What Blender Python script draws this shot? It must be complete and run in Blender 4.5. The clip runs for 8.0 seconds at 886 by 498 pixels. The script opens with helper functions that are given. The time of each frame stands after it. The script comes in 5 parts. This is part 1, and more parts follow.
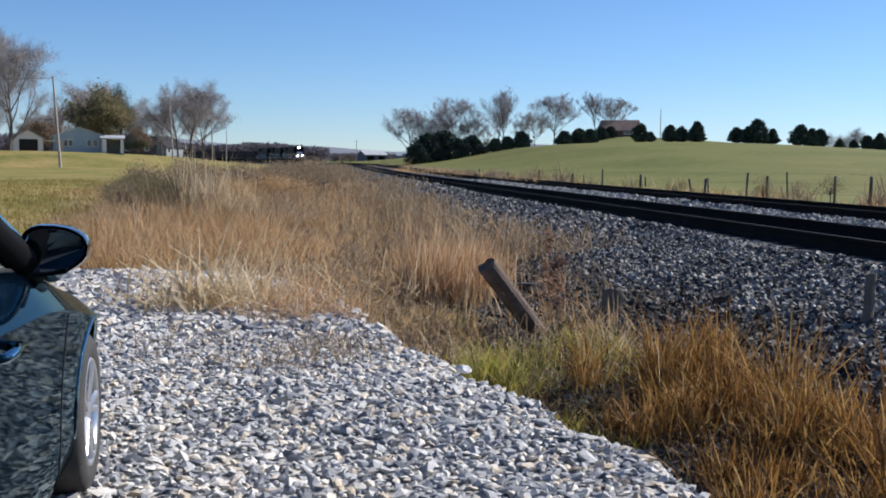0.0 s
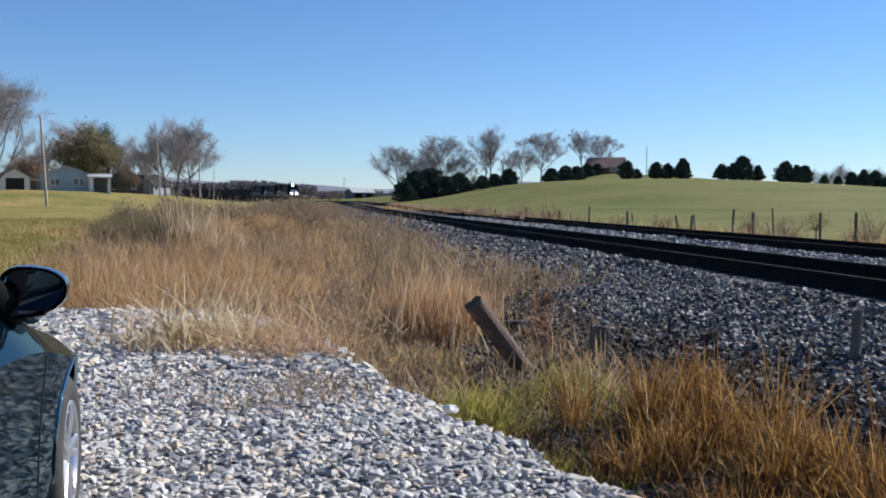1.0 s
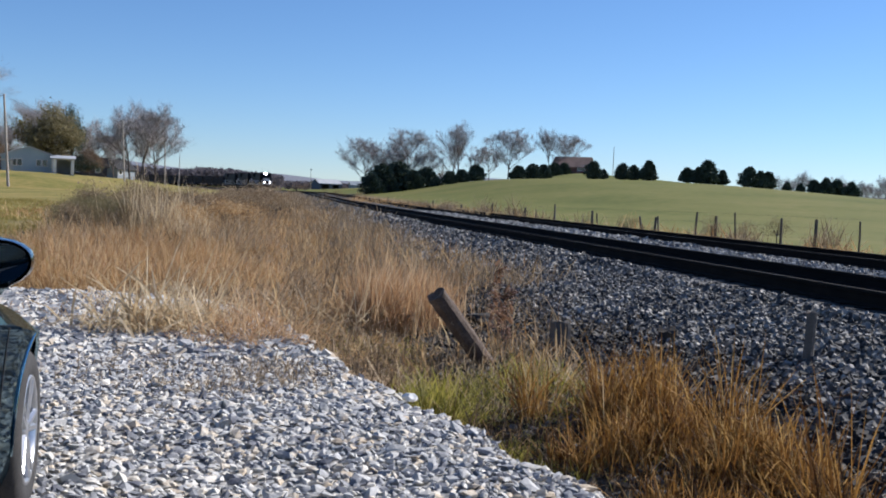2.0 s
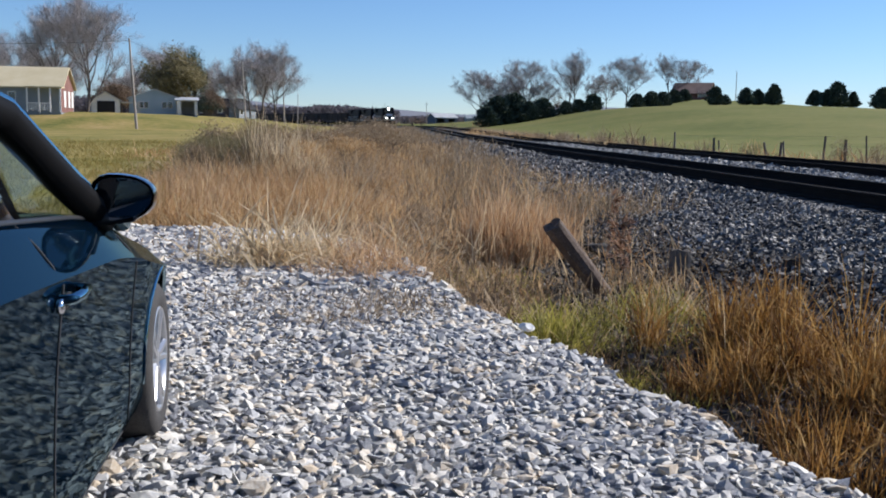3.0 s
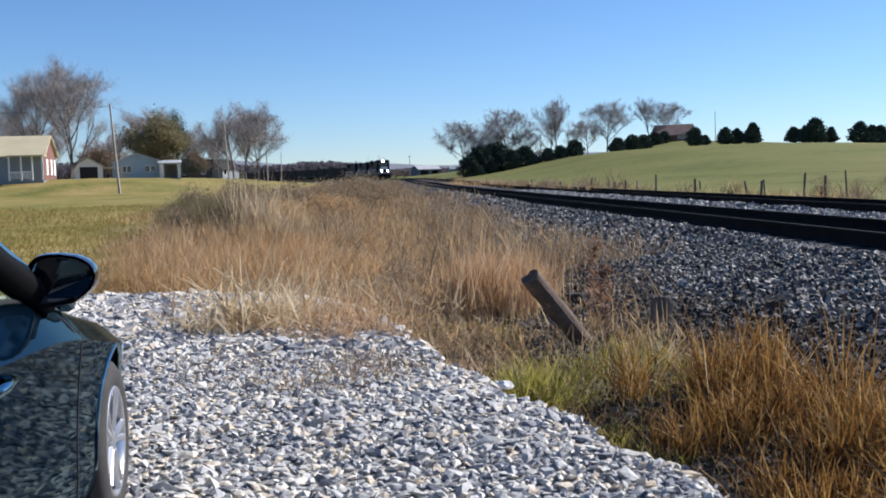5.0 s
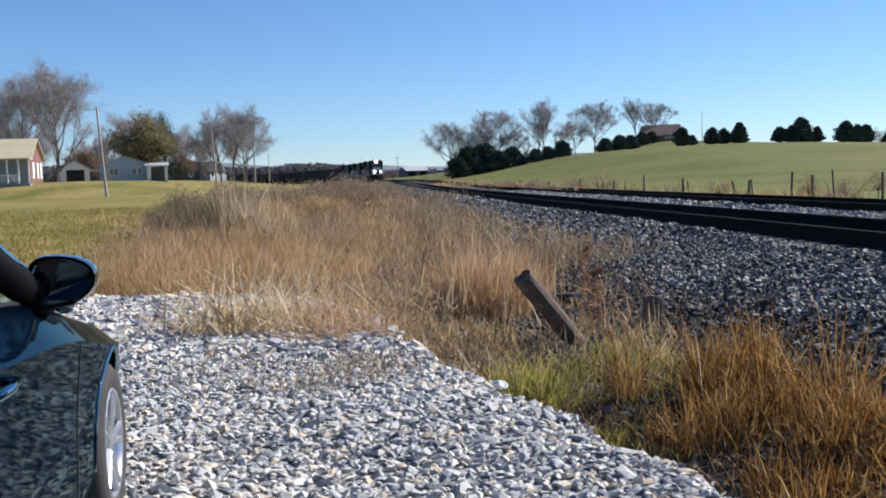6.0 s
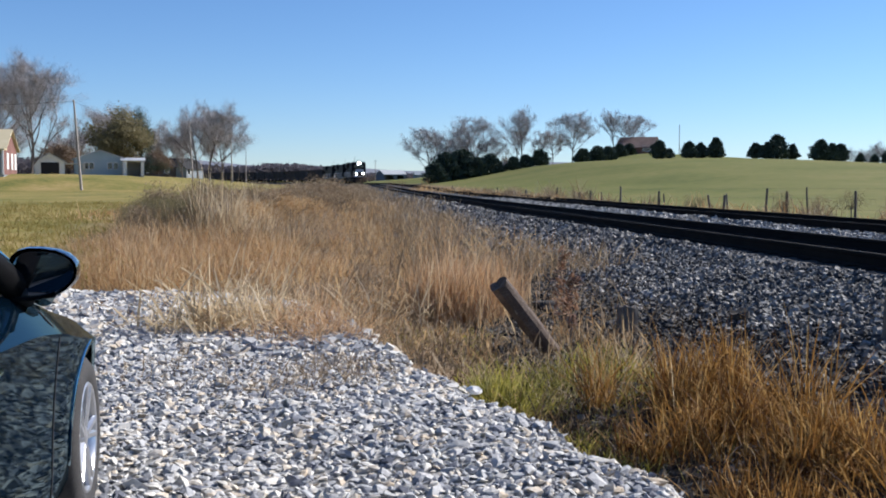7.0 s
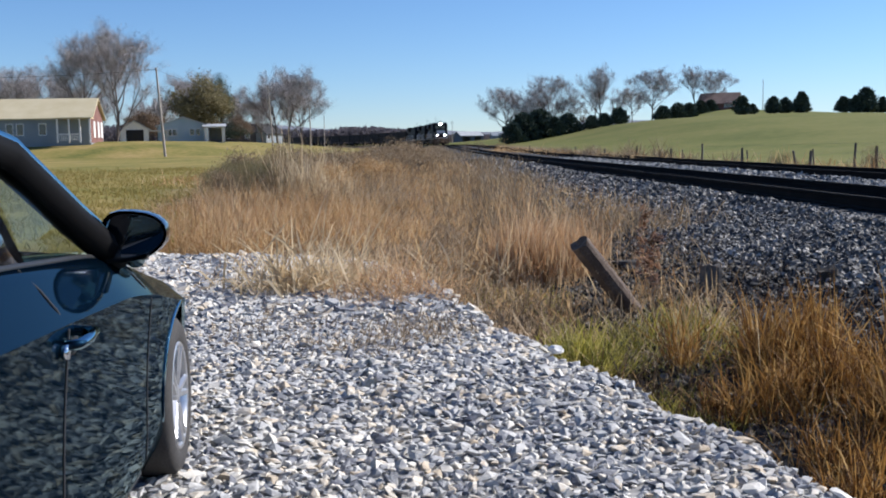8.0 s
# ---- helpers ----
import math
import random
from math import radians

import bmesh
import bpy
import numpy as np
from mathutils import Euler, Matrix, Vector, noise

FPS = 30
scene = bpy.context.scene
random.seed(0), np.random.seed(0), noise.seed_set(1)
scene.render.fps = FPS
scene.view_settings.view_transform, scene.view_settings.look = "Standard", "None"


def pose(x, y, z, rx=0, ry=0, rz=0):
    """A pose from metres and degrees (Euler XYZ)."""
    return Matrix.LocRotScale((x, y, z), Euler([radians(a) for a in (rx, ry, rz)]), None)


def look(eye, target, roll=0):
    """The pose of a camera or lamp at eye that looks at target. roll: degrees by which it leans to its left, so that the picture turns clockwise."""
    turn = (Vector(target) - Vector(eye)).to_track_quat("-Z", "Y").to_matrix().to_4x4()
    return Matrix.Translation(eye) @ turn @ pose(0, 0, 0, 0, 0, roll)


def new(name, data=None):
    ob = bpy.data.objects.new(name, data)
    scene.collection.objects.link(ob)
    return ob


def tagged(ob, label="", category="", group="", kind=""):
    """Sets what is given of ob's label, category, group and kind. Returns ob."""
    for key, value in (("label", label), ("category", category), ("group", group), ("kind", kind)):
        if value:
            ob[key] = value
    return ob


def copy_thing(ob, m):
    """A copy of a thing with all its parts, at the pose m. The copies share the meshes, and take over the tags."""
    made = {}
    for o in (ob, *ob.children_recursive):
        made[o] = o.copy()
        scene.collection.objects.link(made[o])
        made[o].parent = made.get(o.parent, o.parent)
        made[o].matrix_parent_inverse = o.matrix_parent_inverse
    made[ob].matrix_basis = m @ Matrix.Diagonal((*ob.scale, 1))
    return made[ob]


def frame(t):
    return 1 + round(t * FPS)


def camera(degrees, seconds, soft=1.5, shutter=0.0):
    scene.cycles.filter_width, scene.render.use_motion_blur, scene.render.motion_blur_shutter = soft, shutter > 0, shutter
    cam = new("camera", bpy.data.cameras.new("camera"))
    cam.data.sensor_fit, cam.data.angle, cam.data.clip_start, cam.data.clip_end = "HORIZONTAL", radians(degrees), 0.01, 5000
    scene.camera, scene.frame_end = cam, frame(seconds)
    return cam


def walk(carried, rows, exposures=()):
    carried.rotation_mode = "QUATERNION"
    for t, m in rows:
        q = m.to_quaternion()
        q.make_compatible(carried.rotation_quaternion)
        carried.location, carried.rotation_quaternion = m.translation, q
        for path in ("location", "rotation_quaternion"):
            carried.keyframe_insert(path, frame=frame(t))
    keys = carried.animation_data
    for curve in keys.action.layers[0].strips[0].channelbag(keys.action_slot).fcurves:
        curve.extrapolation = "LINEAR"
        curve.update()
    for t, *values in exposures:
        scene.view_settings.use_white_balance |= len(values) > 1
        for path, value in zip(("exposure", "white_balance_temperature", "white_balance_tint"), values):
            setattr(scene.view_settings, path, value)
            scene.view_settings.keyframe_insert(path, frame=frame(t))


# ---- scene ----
cam = camera(46.3, 8.0, soft=1.9)
PATH = [
    (0, (-0.067, -0.075, 1.364), (-0.029, 1.918, 1.2), 0.6),
    (0.5, (-0.059, -0.023, 1.373), (-0.013, 1.974, 1.275), -1.0),
    (1, (-0.055, -0.045, 1.369), (0.006, 1.952, 1.277), 0.4),
    (1.2, (-0.058, -0.066, 1.342), (0.079, 1.925, 1.204), 2.4),
    (2.3, (-0.041, -0.117, 1.345), (0.075, 1.877, 1.252), 2.3),
    (2.5, (-0.011, -0.123, 1.332), (0.044, 1.873, 1.229), 1.5),
    (3, (-0.034, -0.089, 1.327), (-0.128, 1.895, 1.091), 0.8),
    (3.5, (-0.017, -0.137, 1.334), (0.125, 1.851, 1.17), 2.5),
    (4, (0.052, -0.053, 1.339), (0.11, 1.934, 1.118), 1.3),
    (4.2, (0.063, -0.007, 1.346), (0.055, 1.984, 1.153), 0.8),
    (5.3, (0.064, 0.069, 1.362), (0.008, 2.064, 1.23), -2.2),
    (5.5, (0.05, 0.075, 1.36), (0.015, 2.071, 1.233), -2.3),
    (6, (0.027, 0.049, 1.358), (-0.021, 2.044, 1.221), -1.9),
    (6.5, (0.029, 0.018, 1.354), (0.063, 2.014, 1.233), 0.2),
    (7, (0.006, 0.017, 1.359), (0.006, 2.013, 1.231), -0.0),
    (7.5, (-0.042, 0.033, 1.344), (-0.175, 2.024, 1.211), -0.9),
    (8, (-0.008, 0.019, 1.349), (-0.159, 2.004, 1.148), -1.0),
]
walk(cam, [(t, look(eye, target, roll)) for t, eye, target, roll in PATH], [(0, 0.68, 5320, 12), (3.5, 0.67, 5320, 12), (4.2, 0.75, 5320, 12), (5.5, 0.79, 5320, 12), (8, 0.75, 5320, 12)])

# ---- light ----
SUN_AZ, SUN_EL = 64.0, 34.0
world = bpy.data.worlds.new("world")
scene.world = world
world.use_nodes = True
wn = world.node_tree.nodes
sky = wn.new("ShaderNodeTexSky")
sky.sky_type = 'NISHITA'
sky.sun_disc = False
sky.sun_elevation, sky.sun_rotation = radians(SUN_EL), radians(SUN_AZ)
sky.altitude, sky.air_density, sky.dust_density, sky.ozone_density = 200, 0.9, 0.0, 4.0
world.node_tree.links.new(sky.outputs[0], wn["Background"].inputs[0])
wn["Background"].inputs[1].default_value = 0.063
sun = new("sun", bpy.data.lights.new("sun", 'SUN'))
sun.data.energy, sun.data.angle, sun.data.color = 5.0, radians(0.53), (1.0, 0.85, 0.655)
to_sun = Vector((math.sin(radians(SUN_AZ)) * math.cos(radians(SUN_EL)), math.cos(radians(SUN_AZ)) * math.cos(radians(SUN_EL)), math.sin(radians(SUN_EL))))
sun.matrix_world = look(tuple(to_sun * 100), (0, 0, 0))


# ---- materials ----
def material(name, colours, scale=4.0, rough=0.8, metal=0.0, bump=0.2, fine=40.0, spread=0.0, coat=0.0, objects=0.0, strength=0.0, thin=0.0, ior=1.5):
    """Two scales of noise run through a ramp of base colours; spread varies it per loose piece, objects per object."""
    m = bpy.data.materials.new(name)
    m.use_nodes = True
    n, l = m.node_tree.nodes, m.node_tree.links
    b = n["Principled BSDF"]
    tc = n.new("ShaderNodeTexCoord")
    big, small = n.new("ShaderNodeTexNoise"), n.new("ShaderNodeTexNoise")
    big.inputs["Scale"].default_value, small.inputs["Scale"].default_value = scale, fine
    big.inputs["Detail"].default_value, small.inputs["Detail"].default_value = 5, 4
    for t in (big, small):
        l.new(tc.outputs["Object"], t.inputs["Vector"])
    mix = n.new("ShaderNodeMath")
    mix.operation = 'MULTIPLY_ADD'
    l.new(small.outputs[0], mix.inputs[0])
    mix.inputs[1].default_value = 0.4
    scaled = n.new("ShaderNodeMath")
    scaled.operation = 'MULTIPLY'
    l.new(big.outputs[0], scaled.inputs[0])
    scaled.inputs[1].default_value = 0.6
    l.new(scaled.outputs[0], mix.inputs[2])
    factor = mix.outputs[0]
    for amount, node, socket in ((spread, "ShaderNodeNewGeometry", "Random Per Island"), (objects, "ShaderNodeObjectInfo", "Random")):
        if amount:
            r = n.new(node)
            less = n.new("ShaderNodeMath")
            less.operation = 'SUBTRACT'
            l.new(r.outputs[socket], less.inputs[0])
            less.inputs[1].default_value = 0.5
            add = n.new("ShaderNodeMath")
            add.operation = 'MULTIPLY_ADD'
            l.new(less.outputs[0], add.inputs[0])
            add.inputs[1].default_value = amount
            l.new(factor, add.inputs[2])
            factor = add.outputs[0]
    ramp = n.new("ShaderNodeValToRGB")
    e = ramp.color_ramp.elements
    k = len(colours)
    while len(e) < k:
        e.new(0.5)
    for i, c in enumerate(colours):
        e[i].position = 0.3 + 0.4 * i / max(1, k - 1) if not (spread or objects) else 0.12 + 0.76 * i / max(1, k - 1)
        e[i].color = (*c, 1)
    l.new(factor, ramp.inputs[0])
    l.new(ramp.outputs[0], b.inputs["Base Color"])
    b.inputs["Roughness"].default_value, b.inputs["Metallic"].default_value = rough, metal
    b.inputs["Coat Weight"].default_value = coat
    b.inputs["IOR"].default_value = ior
    b.inputs["Coat Roughness"].default_value = 0.03
    if strength:
        b.inputs["Emission Color"].default_value = (*colours[0], 1)
        b.inputs["Emission Strength"].default_value = strength
    if thin:
        # thin blades let light through
        tl, mx = n.new("ShaderNodeBsdfTranslucent"), n.new("ShaderNodeMixShader")
        l.new(ramp.outputs[0], tl.inputs[0])
        mx.inputs[0].default_value = thin
        l.new(b.outputs[0], mx.inputs[1])
        l.new(tl.outputs[0], mx.inputs[2])
        l.new(mx.outputs[0], n["Material Output"].inputs[0])
    if bump:
        bp = n.new("ShaderNodeBump")
        bp.inputs["Strength"].default_value = bump
        bp.inputs["Distance"].default_value = 0.02
        l.new(mix.outputs[0], bp.inputs["Height"])
        l.new(bp.outputs[0], b.inputs["Normal"])
    return m


def glass(name, tint, rough=0.02, clear=0.7, edge=0.5):
    """Clear sheet whose gloss rises towards grazing views."""
    m = bpy.data.materials.new(name)
    m.use_nodes = True
    n, l = m.node_tree.nodes, m.node_tree.links
    n.remove(n["Principled BSDF"])
    tr, gl, mx, lw = n.new("ShaderNodeBsdfTransparent"), n.new("ShaderNodeBsdfGlossy"), n.new("ShaderNodeMixShader"), n.new("ShaderNodeLayerWeight")
    tr.inputs[0].default_value = (*[c * clear for c in tint], 1)
    gl.inputs["Roughness"].default_value = rough
    lw.inputs[0].default_value = 0.5
    power, scaled = n.new("ShaderNodeMath"), n.new("ShaderNodeMath")
    power.operation, scaled.operation = 'POWER', 'MULTIPLY_ADD'
    power.inputs[1].default_value = 5.0
    scaled.inputs[1].default_value, scaled.inputs[2].default_value = edge, 0.02
    l.new(lw.outputs["Facing"], power.inputs[0])
    l.new(power.outputs[0], scaled.inputs[0])
    l.new(scaled.outputs[0], mx.inputs[0])
    l.new(tr.outputs[0], mx.inputs[1])
    l.new(gl.outputs[0], mx.inputs[2])
    l.new(mx.outputs[0], n["Material Output"].inputs[0])
    return m


M = dict(
    meadow=material("meadow", [(0.13, 0.16, 0.032), (0.17, 0.195, 0.045), (0.22, 0.225, 0.07)], 0.035, 0.95, bump=0.4, fine=2.0),
    gravel=material("gravel_bed", [(0.10, 0.10, 0.10), (0.24, 0.235, 0.225), (0.40, 0.39, 0.37)], 3.0, 0.9, bump=1.0, fine=26),
    stone=material("crushed_limestone", [(0.12, 0.125, 0.148), (0.315, 0.317, 0.322), (0.47, 0.463, 0.447), (0.62, 0.588, 0.52), (0.46, 0.38, 0.275)], 6.0, 0.85, bump=0.3, fine=70, spread=0.75),
    piece=material("crushed_limestone_piece", [(0.12, 0.125, 0.148), (0.315, 0.317, 0.322), (0.47, 0.463, 0.447), (0.62, 0.588, 0.52), (0.46, 0.38, 0.275)], 6.0, 0.85, bump=0.3, fine=70, objects=0.75),
    # bed colour near black: the shade between rails and stones is painted in
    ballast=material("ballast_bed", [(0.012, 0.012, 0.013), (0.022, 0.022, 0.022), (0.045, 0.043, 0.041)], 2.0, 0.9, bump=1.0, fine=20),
    ballast_stone=material("ballast_stone", [(0.016, 0.017, 0.020), (0.062, 0.060, 0.060), (0.165, 0.159, 0.148), (0.40, 0.377, 0.34)], 2.0, 0.85, bump=0.3, fine=40, spread=0.7),
    ballast_dirty=material("dirty_ballast_stone", [(0.008, 0.008, 0.009), (0.022, 0.020, 0.018), (0.058, 0.052, 0.044), (0.24, 0.22, 0.19)], 2.0, 0.9, bump=0.3, fine=40, spread=0.7),
    ballast_pale=material("pale_ballast", [(0.05, 0.05, 0.052), (0.14, 0.14, 0.137), (0.25, 0.245, 0.235), (0.42, 0.41, 0.39)], 2.0, 0.85, bump=0.3, fine=40, spread=0.7),
    # steel taken down to near black, putting the rails' shaded side into the colour
    rail=material("shade_dark_rusty_steel", [(0.006, 0.005, 0.005), (0.010, 0.008, 0.007), (0.018, 0.013, 0.011)], 3, 0.95, 0.0, 0.2, 60, ior=1.25),
    tie=material("creosoted_wood", [(0.015, 0.013, 0.012), (0.03, 0.026, 0.022), (0.055, 0.045, 0.038)], 3, 0.9, 0, 0.5, 50, objects=0.3),
    wood=material("weathered_wood", [(0.045, 0.030, 0.022), (0.10, 0.07, 0.052), (0.19, 0.145, 0.115)], 5, 0.9, 0, 0.8, 60),
    old_wood=material("grey_fence_wood", [(0.05, 0.042, 0.035), (0.10, 0.085, 0.07), (0.16, 0.14, 0.12)], 5, 0.9, 0, 0.6, 60, objects=0.3),
    pole=material("pole_wood", [(0.22, 0.19, 0.16), (0.34, 0.30, 0.26), (0.45, 0.41, 0.36)], 2, 0.9, 0, 0.4, 30, objects=0.2),
    sedge=material("broom_sedge_straw", [(0.065, 0.027, 0.008), (0.16, 0.078, 0.018), (0.33, 0.175, 0.04), (0.56, 0.38, 0.14)], 2, 0.85, 0, 0, 30, spread=0.7, thin=0.35),
    straw=material("tan_straw", [(0.25, 0.14, 0.056), (0.40, 0.247, 0.108), (0.52, 0.36, 0.175), (0.63, 0.50, 0.29)], 0.7, 0.85, 0, 0, 30, spread=0.7, thin=0.45),
    pink_straw=material("reddish_straw", [(0.25, 0.14, 0.068), (0.40, 0.245, 0.122), (0.54, 0.37, 0.20), (0.65, 0.50, 0.32)], 0.7, 0.85, 0, 0, 30, spread=0.7, thin=0.45),
    # brown thatch, darkened to paint in the shade at the sedge's base
    thatch=material("shade_dark_thatch", [(0.03, 0.022, 0.012), (0.075, 0.05, 0.025), (0.15, 0.10, 0.05), (0.26, 0.19, 0.11)], 0.6, 0.9, 0, 0, 30, spread=0.7, thin=0.2),
    russet=material("russet_leaves", [(0.15, 0.075, 0.04), (0.29, 0.165, 0.09), (0.46, 0.31, 0.20)], 3, 0.85, 0, 0, 30, spread=0.7, thin=0.3),
    weed=material("dead_weed", [(0.11, 0.079, 0.046), (0.215, 0.155, 0.09), (0.33, 0.248, 0.15), (0.45, 0.375, 0.265)], 0.6, 0.9, 0, 0, 30, spread=0.7, thin=0.3),
    pale=material("bleached_grass", [(0.40, 0.30, 0.17), (0.58, 0.46, 0.28), (0.73, 0.62, 0.44)], 2, 0.85, 0, 0, 30, spread=0.6, thin=0.45),
    green=material("green_grass", [(0.085, 0.08, 0.014), (0.20, 0.19, 0.032), (0.41, 0.37, 0.06), (0.49, 0.41, 0.15)], 2, 0.8, 0, 0, 30, spread=0.7, thin=0.45),
    fieldgrass=material("field_blades", [(0.15, 0.135, 0.03), (0.24, 0.195, 0.052), (0.34, 0.25, 0.09)], 0.15, 0.9, 0, 0, 3, spread=0.4, thin=0.45),
    bark=material("bark", [(0.06, 0.05, 0.043), (0.11, 0.092, 0.08), (0.17, 0.145, 0.125)], 2, 0.95, 0, 0.5, 20),
    # twig greys are lightened so the colour carries the haze of distance
    twig=material("hazed_bare_twigs", [(0.23, 0.205, 0.205), (0.33, 0.30, 0.295), (0.44, 0.40, 0.385)], 1, 0.95, 0, 0, 10, spread=0.5),
    brownleaf=material("dry_leaves", [(0.10, 0.068, 0.045), (0.16, 0.115, 0.078), (0.23, 0.17, 0.115)], 1, 0.9, 0, 0, 10, spread=0.5, thin=0.4),
    olive=material("olive_leaves", [(0.13, 0.112, 0.055), (0.20, 0.175, 0.09), (0.29, 0.25, 0.14)], 0.5, 0.9, 0, 0, 10, spread=0.4, thin=0.45),
    cedar=material("cedar_leaves", [(0.032, 0.05, 0.038), (0.06, 0.082, 0.058), (0.10, 0.12, 0.08)], 1, 0.9, 0, 0, 10, spread=0.6),
    # the blue-grey of these two paints distance haze into the base colour
    farwood=material("hazed_far_wood", [(0.075, 0.07, 0.085), (0.11, 0.10, 0.115), (0.15, 0.135, 0.145)], 0.02, 1.0, 0, 0, 0.2, spread=0.12, thin=0.5),
    farhill=material("hazed_far_hill", [(0.10, 0.11, 0.14), (0.13, 0.14, 0.17), (0.16, 0.165, 0.19)], 0.004, 1.0, 0, 0, 0.03),
    black=material("black_plastic", [(0.010, 0.010, 0.011), (0.015, 0.015, 0.016), (0.02, 0.02, 0.021)], 6, 0.45, 0, 0.05, 200),
    trim_black=material("matt_black_trim", [(0.0015, 0.0015, 0.002), (0.003, 0.003, 0.0035)], 6, 0.7, 0, 0, 60, ior=1.2),
    gloss_black=material("gloss_black", [(0.006, 0.006, 0.008), (0.008, 0.008, 0.010)], 6, 0.12, 0, 0, 50, coat=1.0),
    tyre=material("tyre_rubber", [(0.018, 0.017, 0.017), (0.03, 0.028, 0.027), (0.05, 0.046, 0.042)], 8, 0.85, 0, 0.2, 90),
    alloy=material("silver_alloy", [(0.50, 0.50, 0.51), (0.60, 0.60, 0.61), (0.68, 0.68, 0.69)], 6, 0.3, 0.85, 0.02, 120),
    chrome=material("chrome", [(0.7, 0.7, 0.72), (0.75, 0.75, 0.77)], 6, 0.1, 1.0, 0, 60),
    cloth=material("dark_cloth", [(0.02, 0.02, 0.022), (0.035, 0.035, 0.038)], 10, 0.95, 0, 0.2, 200),
    lamp_red=material("red_lens", [(0.25, 0.01, 0.01), (0.35, 0.02, 0.015)], 10, 0.1, 0, 0, 90, coat=1.0),
    lens=material("clear_lens", [(0.55, 0.57, 0.6), (0.7, 0.72, 0.75)], 10, 0.1, 0.3, 0, 90, coat=1.0),
    glow=material("headlight_glow", [(1.0, 0.93, 0.80)], 10, 0.3, 0, 0, 90, strength=40.0),
    loco=material("locomotive_black", [(0.004, 0.004, 0.007), (0.007, 0.007, 0.010), (0.013, 0.012, 0.014)], 0.6, 0.6, 0, 0.1, 9, ior=1.3),
    white=material("white_paint", [(0.62, 0.61, 0.58), (0.74, 0.73, 0.70), (0.80, 0.79, 0.77)], 0.7, 0.6, 0, 0.1, 14),
    wagon=material("wagon_black", [(0.014, 0.012, 0.012), (0.03, 0.024, 0.021), (0.055, 0.04, 0.032)], 0.5, 0.8, 0, 0.2, 9, objects=0.4),
    cream=material("cream_metal_roof", [(0.46, 0.39, 0.23), (0.53, 0.46, 0.29), (0.60, 0.53, 0.36)], 0.5, 0.6, 0, 0.1, 12),
    # siding greyed and blued: the shade on the house front sits in the colour
    siding=material("shade_grey_siding", [(0.17, 0.20, 0.225), (0.22, 0.25, 0.275), (0.27, 0.30, 0.32)], 0.5, 0.8, 0, 0.1, 14),
    blue=material("pale_blue_metal", [(0.27, 0.35, 0.40), (0.33, 0.41, 0.46), (0.39, 0.47, 0.51)], 0.5, 0.6, 0, 0.1, 14),
    roof=material("grey_roof", [(0.30, 0.31, 0.32), (0.40, 0.41, 0.42), (0.50, 0.51, 0.51)], 0.5, 0.6, 0, 0.2, 14),
    dark=material("dark_interior", [(0.012, 0.012, 0.014), (0.02, 0.02, 0.022)], 2, 0.9, 0, 0, 20),
    brick=material("red_brick", [(0.12, 0.055, 0.045), (0.17, 0.08, 0.065), (0.22, 0.11, 0.09)], 0.6, 0.9, 0, 0.2, 14),
    brown_roof=material("brown_roof", [(0.13, 0.085, 0.07), (0.19, 0.13, 0.105), (0.25, 0.17, 0.14)], 0.6, 0.9, 0, 0.2, 14),
    wire=material("wire", [(0.03, 0.03, 0.03), (0.05, 0.05, 0.05)], 2, 0.6, 0.5, 0, 20),
)
GLASS = glass("tinted_glass", (0.94, 0.98, 0.93), 0.02, 0.99, 0.35)


def car_paint(name, flake, clear_coat, ior):
    """Dark metallic paint: a broad tinted sheen of flakes under a mirror-smooth clear coat."""
    m = bpy.data.materials.new(name)
    m.use_nodes = True
    n, l = m.node_tree.nodes, m.node_tree.links
    n.remove(n["Principled BSDF"])
    base, gl, mx, fr = n.new("ShaderNodeBsdfGlossy"), n.new("ShaderNodeBsdfGlossy"), n.new("ShaderNodeMixShader"), n.new("ShaderNodeFresnel")
    tc, fine = n.new("ShaderNodeTexCoord"), n.new("ShaderNodeTexNoise")
    fine.inputs["Scale"].default_value = 700
    l.new(tc.outputs["Object"], fine.inputs["Vector"])
    ramp = n.new("ShaderNodeValToRGB")
    ramp.color_ramp.elements[0].color = (*[c * 0.75 for c in flake], 1)
    ramp.color_ramp.elements[1].color = (*[c * 1.25 for c in flake], 1)
    l.new(fine.outputs[0], ramp.inputs[0])
    l.new(ramp.outputs[0], base.inputs[0])
    base.inputs["Roughness"].default_value = 0.48
    gl.inputs[0].default_value = (*clear_coat, 1)
    gl.inputs["Roughness"].default_value = 0.03
    fr.inputs[0].default_value = ior
    l.new(fr.outputs[0], mx.inputs[0])
    l.new(base.outputs[0], mx.inputs[1])
    l.new(gl.outputs[0], mx.inputs[2])
    l.new(mx.outputs[0], n["Material Output"].inputs[0])
    return m


M["paint"] = car_paint("dark_blue_car_paint", (0.003, 0.010, 0.022), (0.40, 0.52, 0.57), 1.27)

MIRROR = bpy.data.materials.new("mirror_glass")
MIRROR.use_nodes = True
for key, value in (("Base Color", (0.35, 0.37, 0.4, 1)), ("Metallic", 1.0), ("Roughness", 0.02)):
    MIRROR.node_tree.nodes["Principled BSDF"].inputs[key].default_value = value


# ---- mesh helpers ----
def mesh(name, verts, faces, mat, smooth=False):
    me = bpy.data.meshes.new(name)
    me.from_pydata([tuple(map(float, v)) for v in verts], [], [tuple(map(int, f)) for f in faces])
    me.materials.append(mat)
    if smooth:
        me.polygons.foreach_set("use_smooth", [True] * len(me.polygons))
    me.update()
    return me


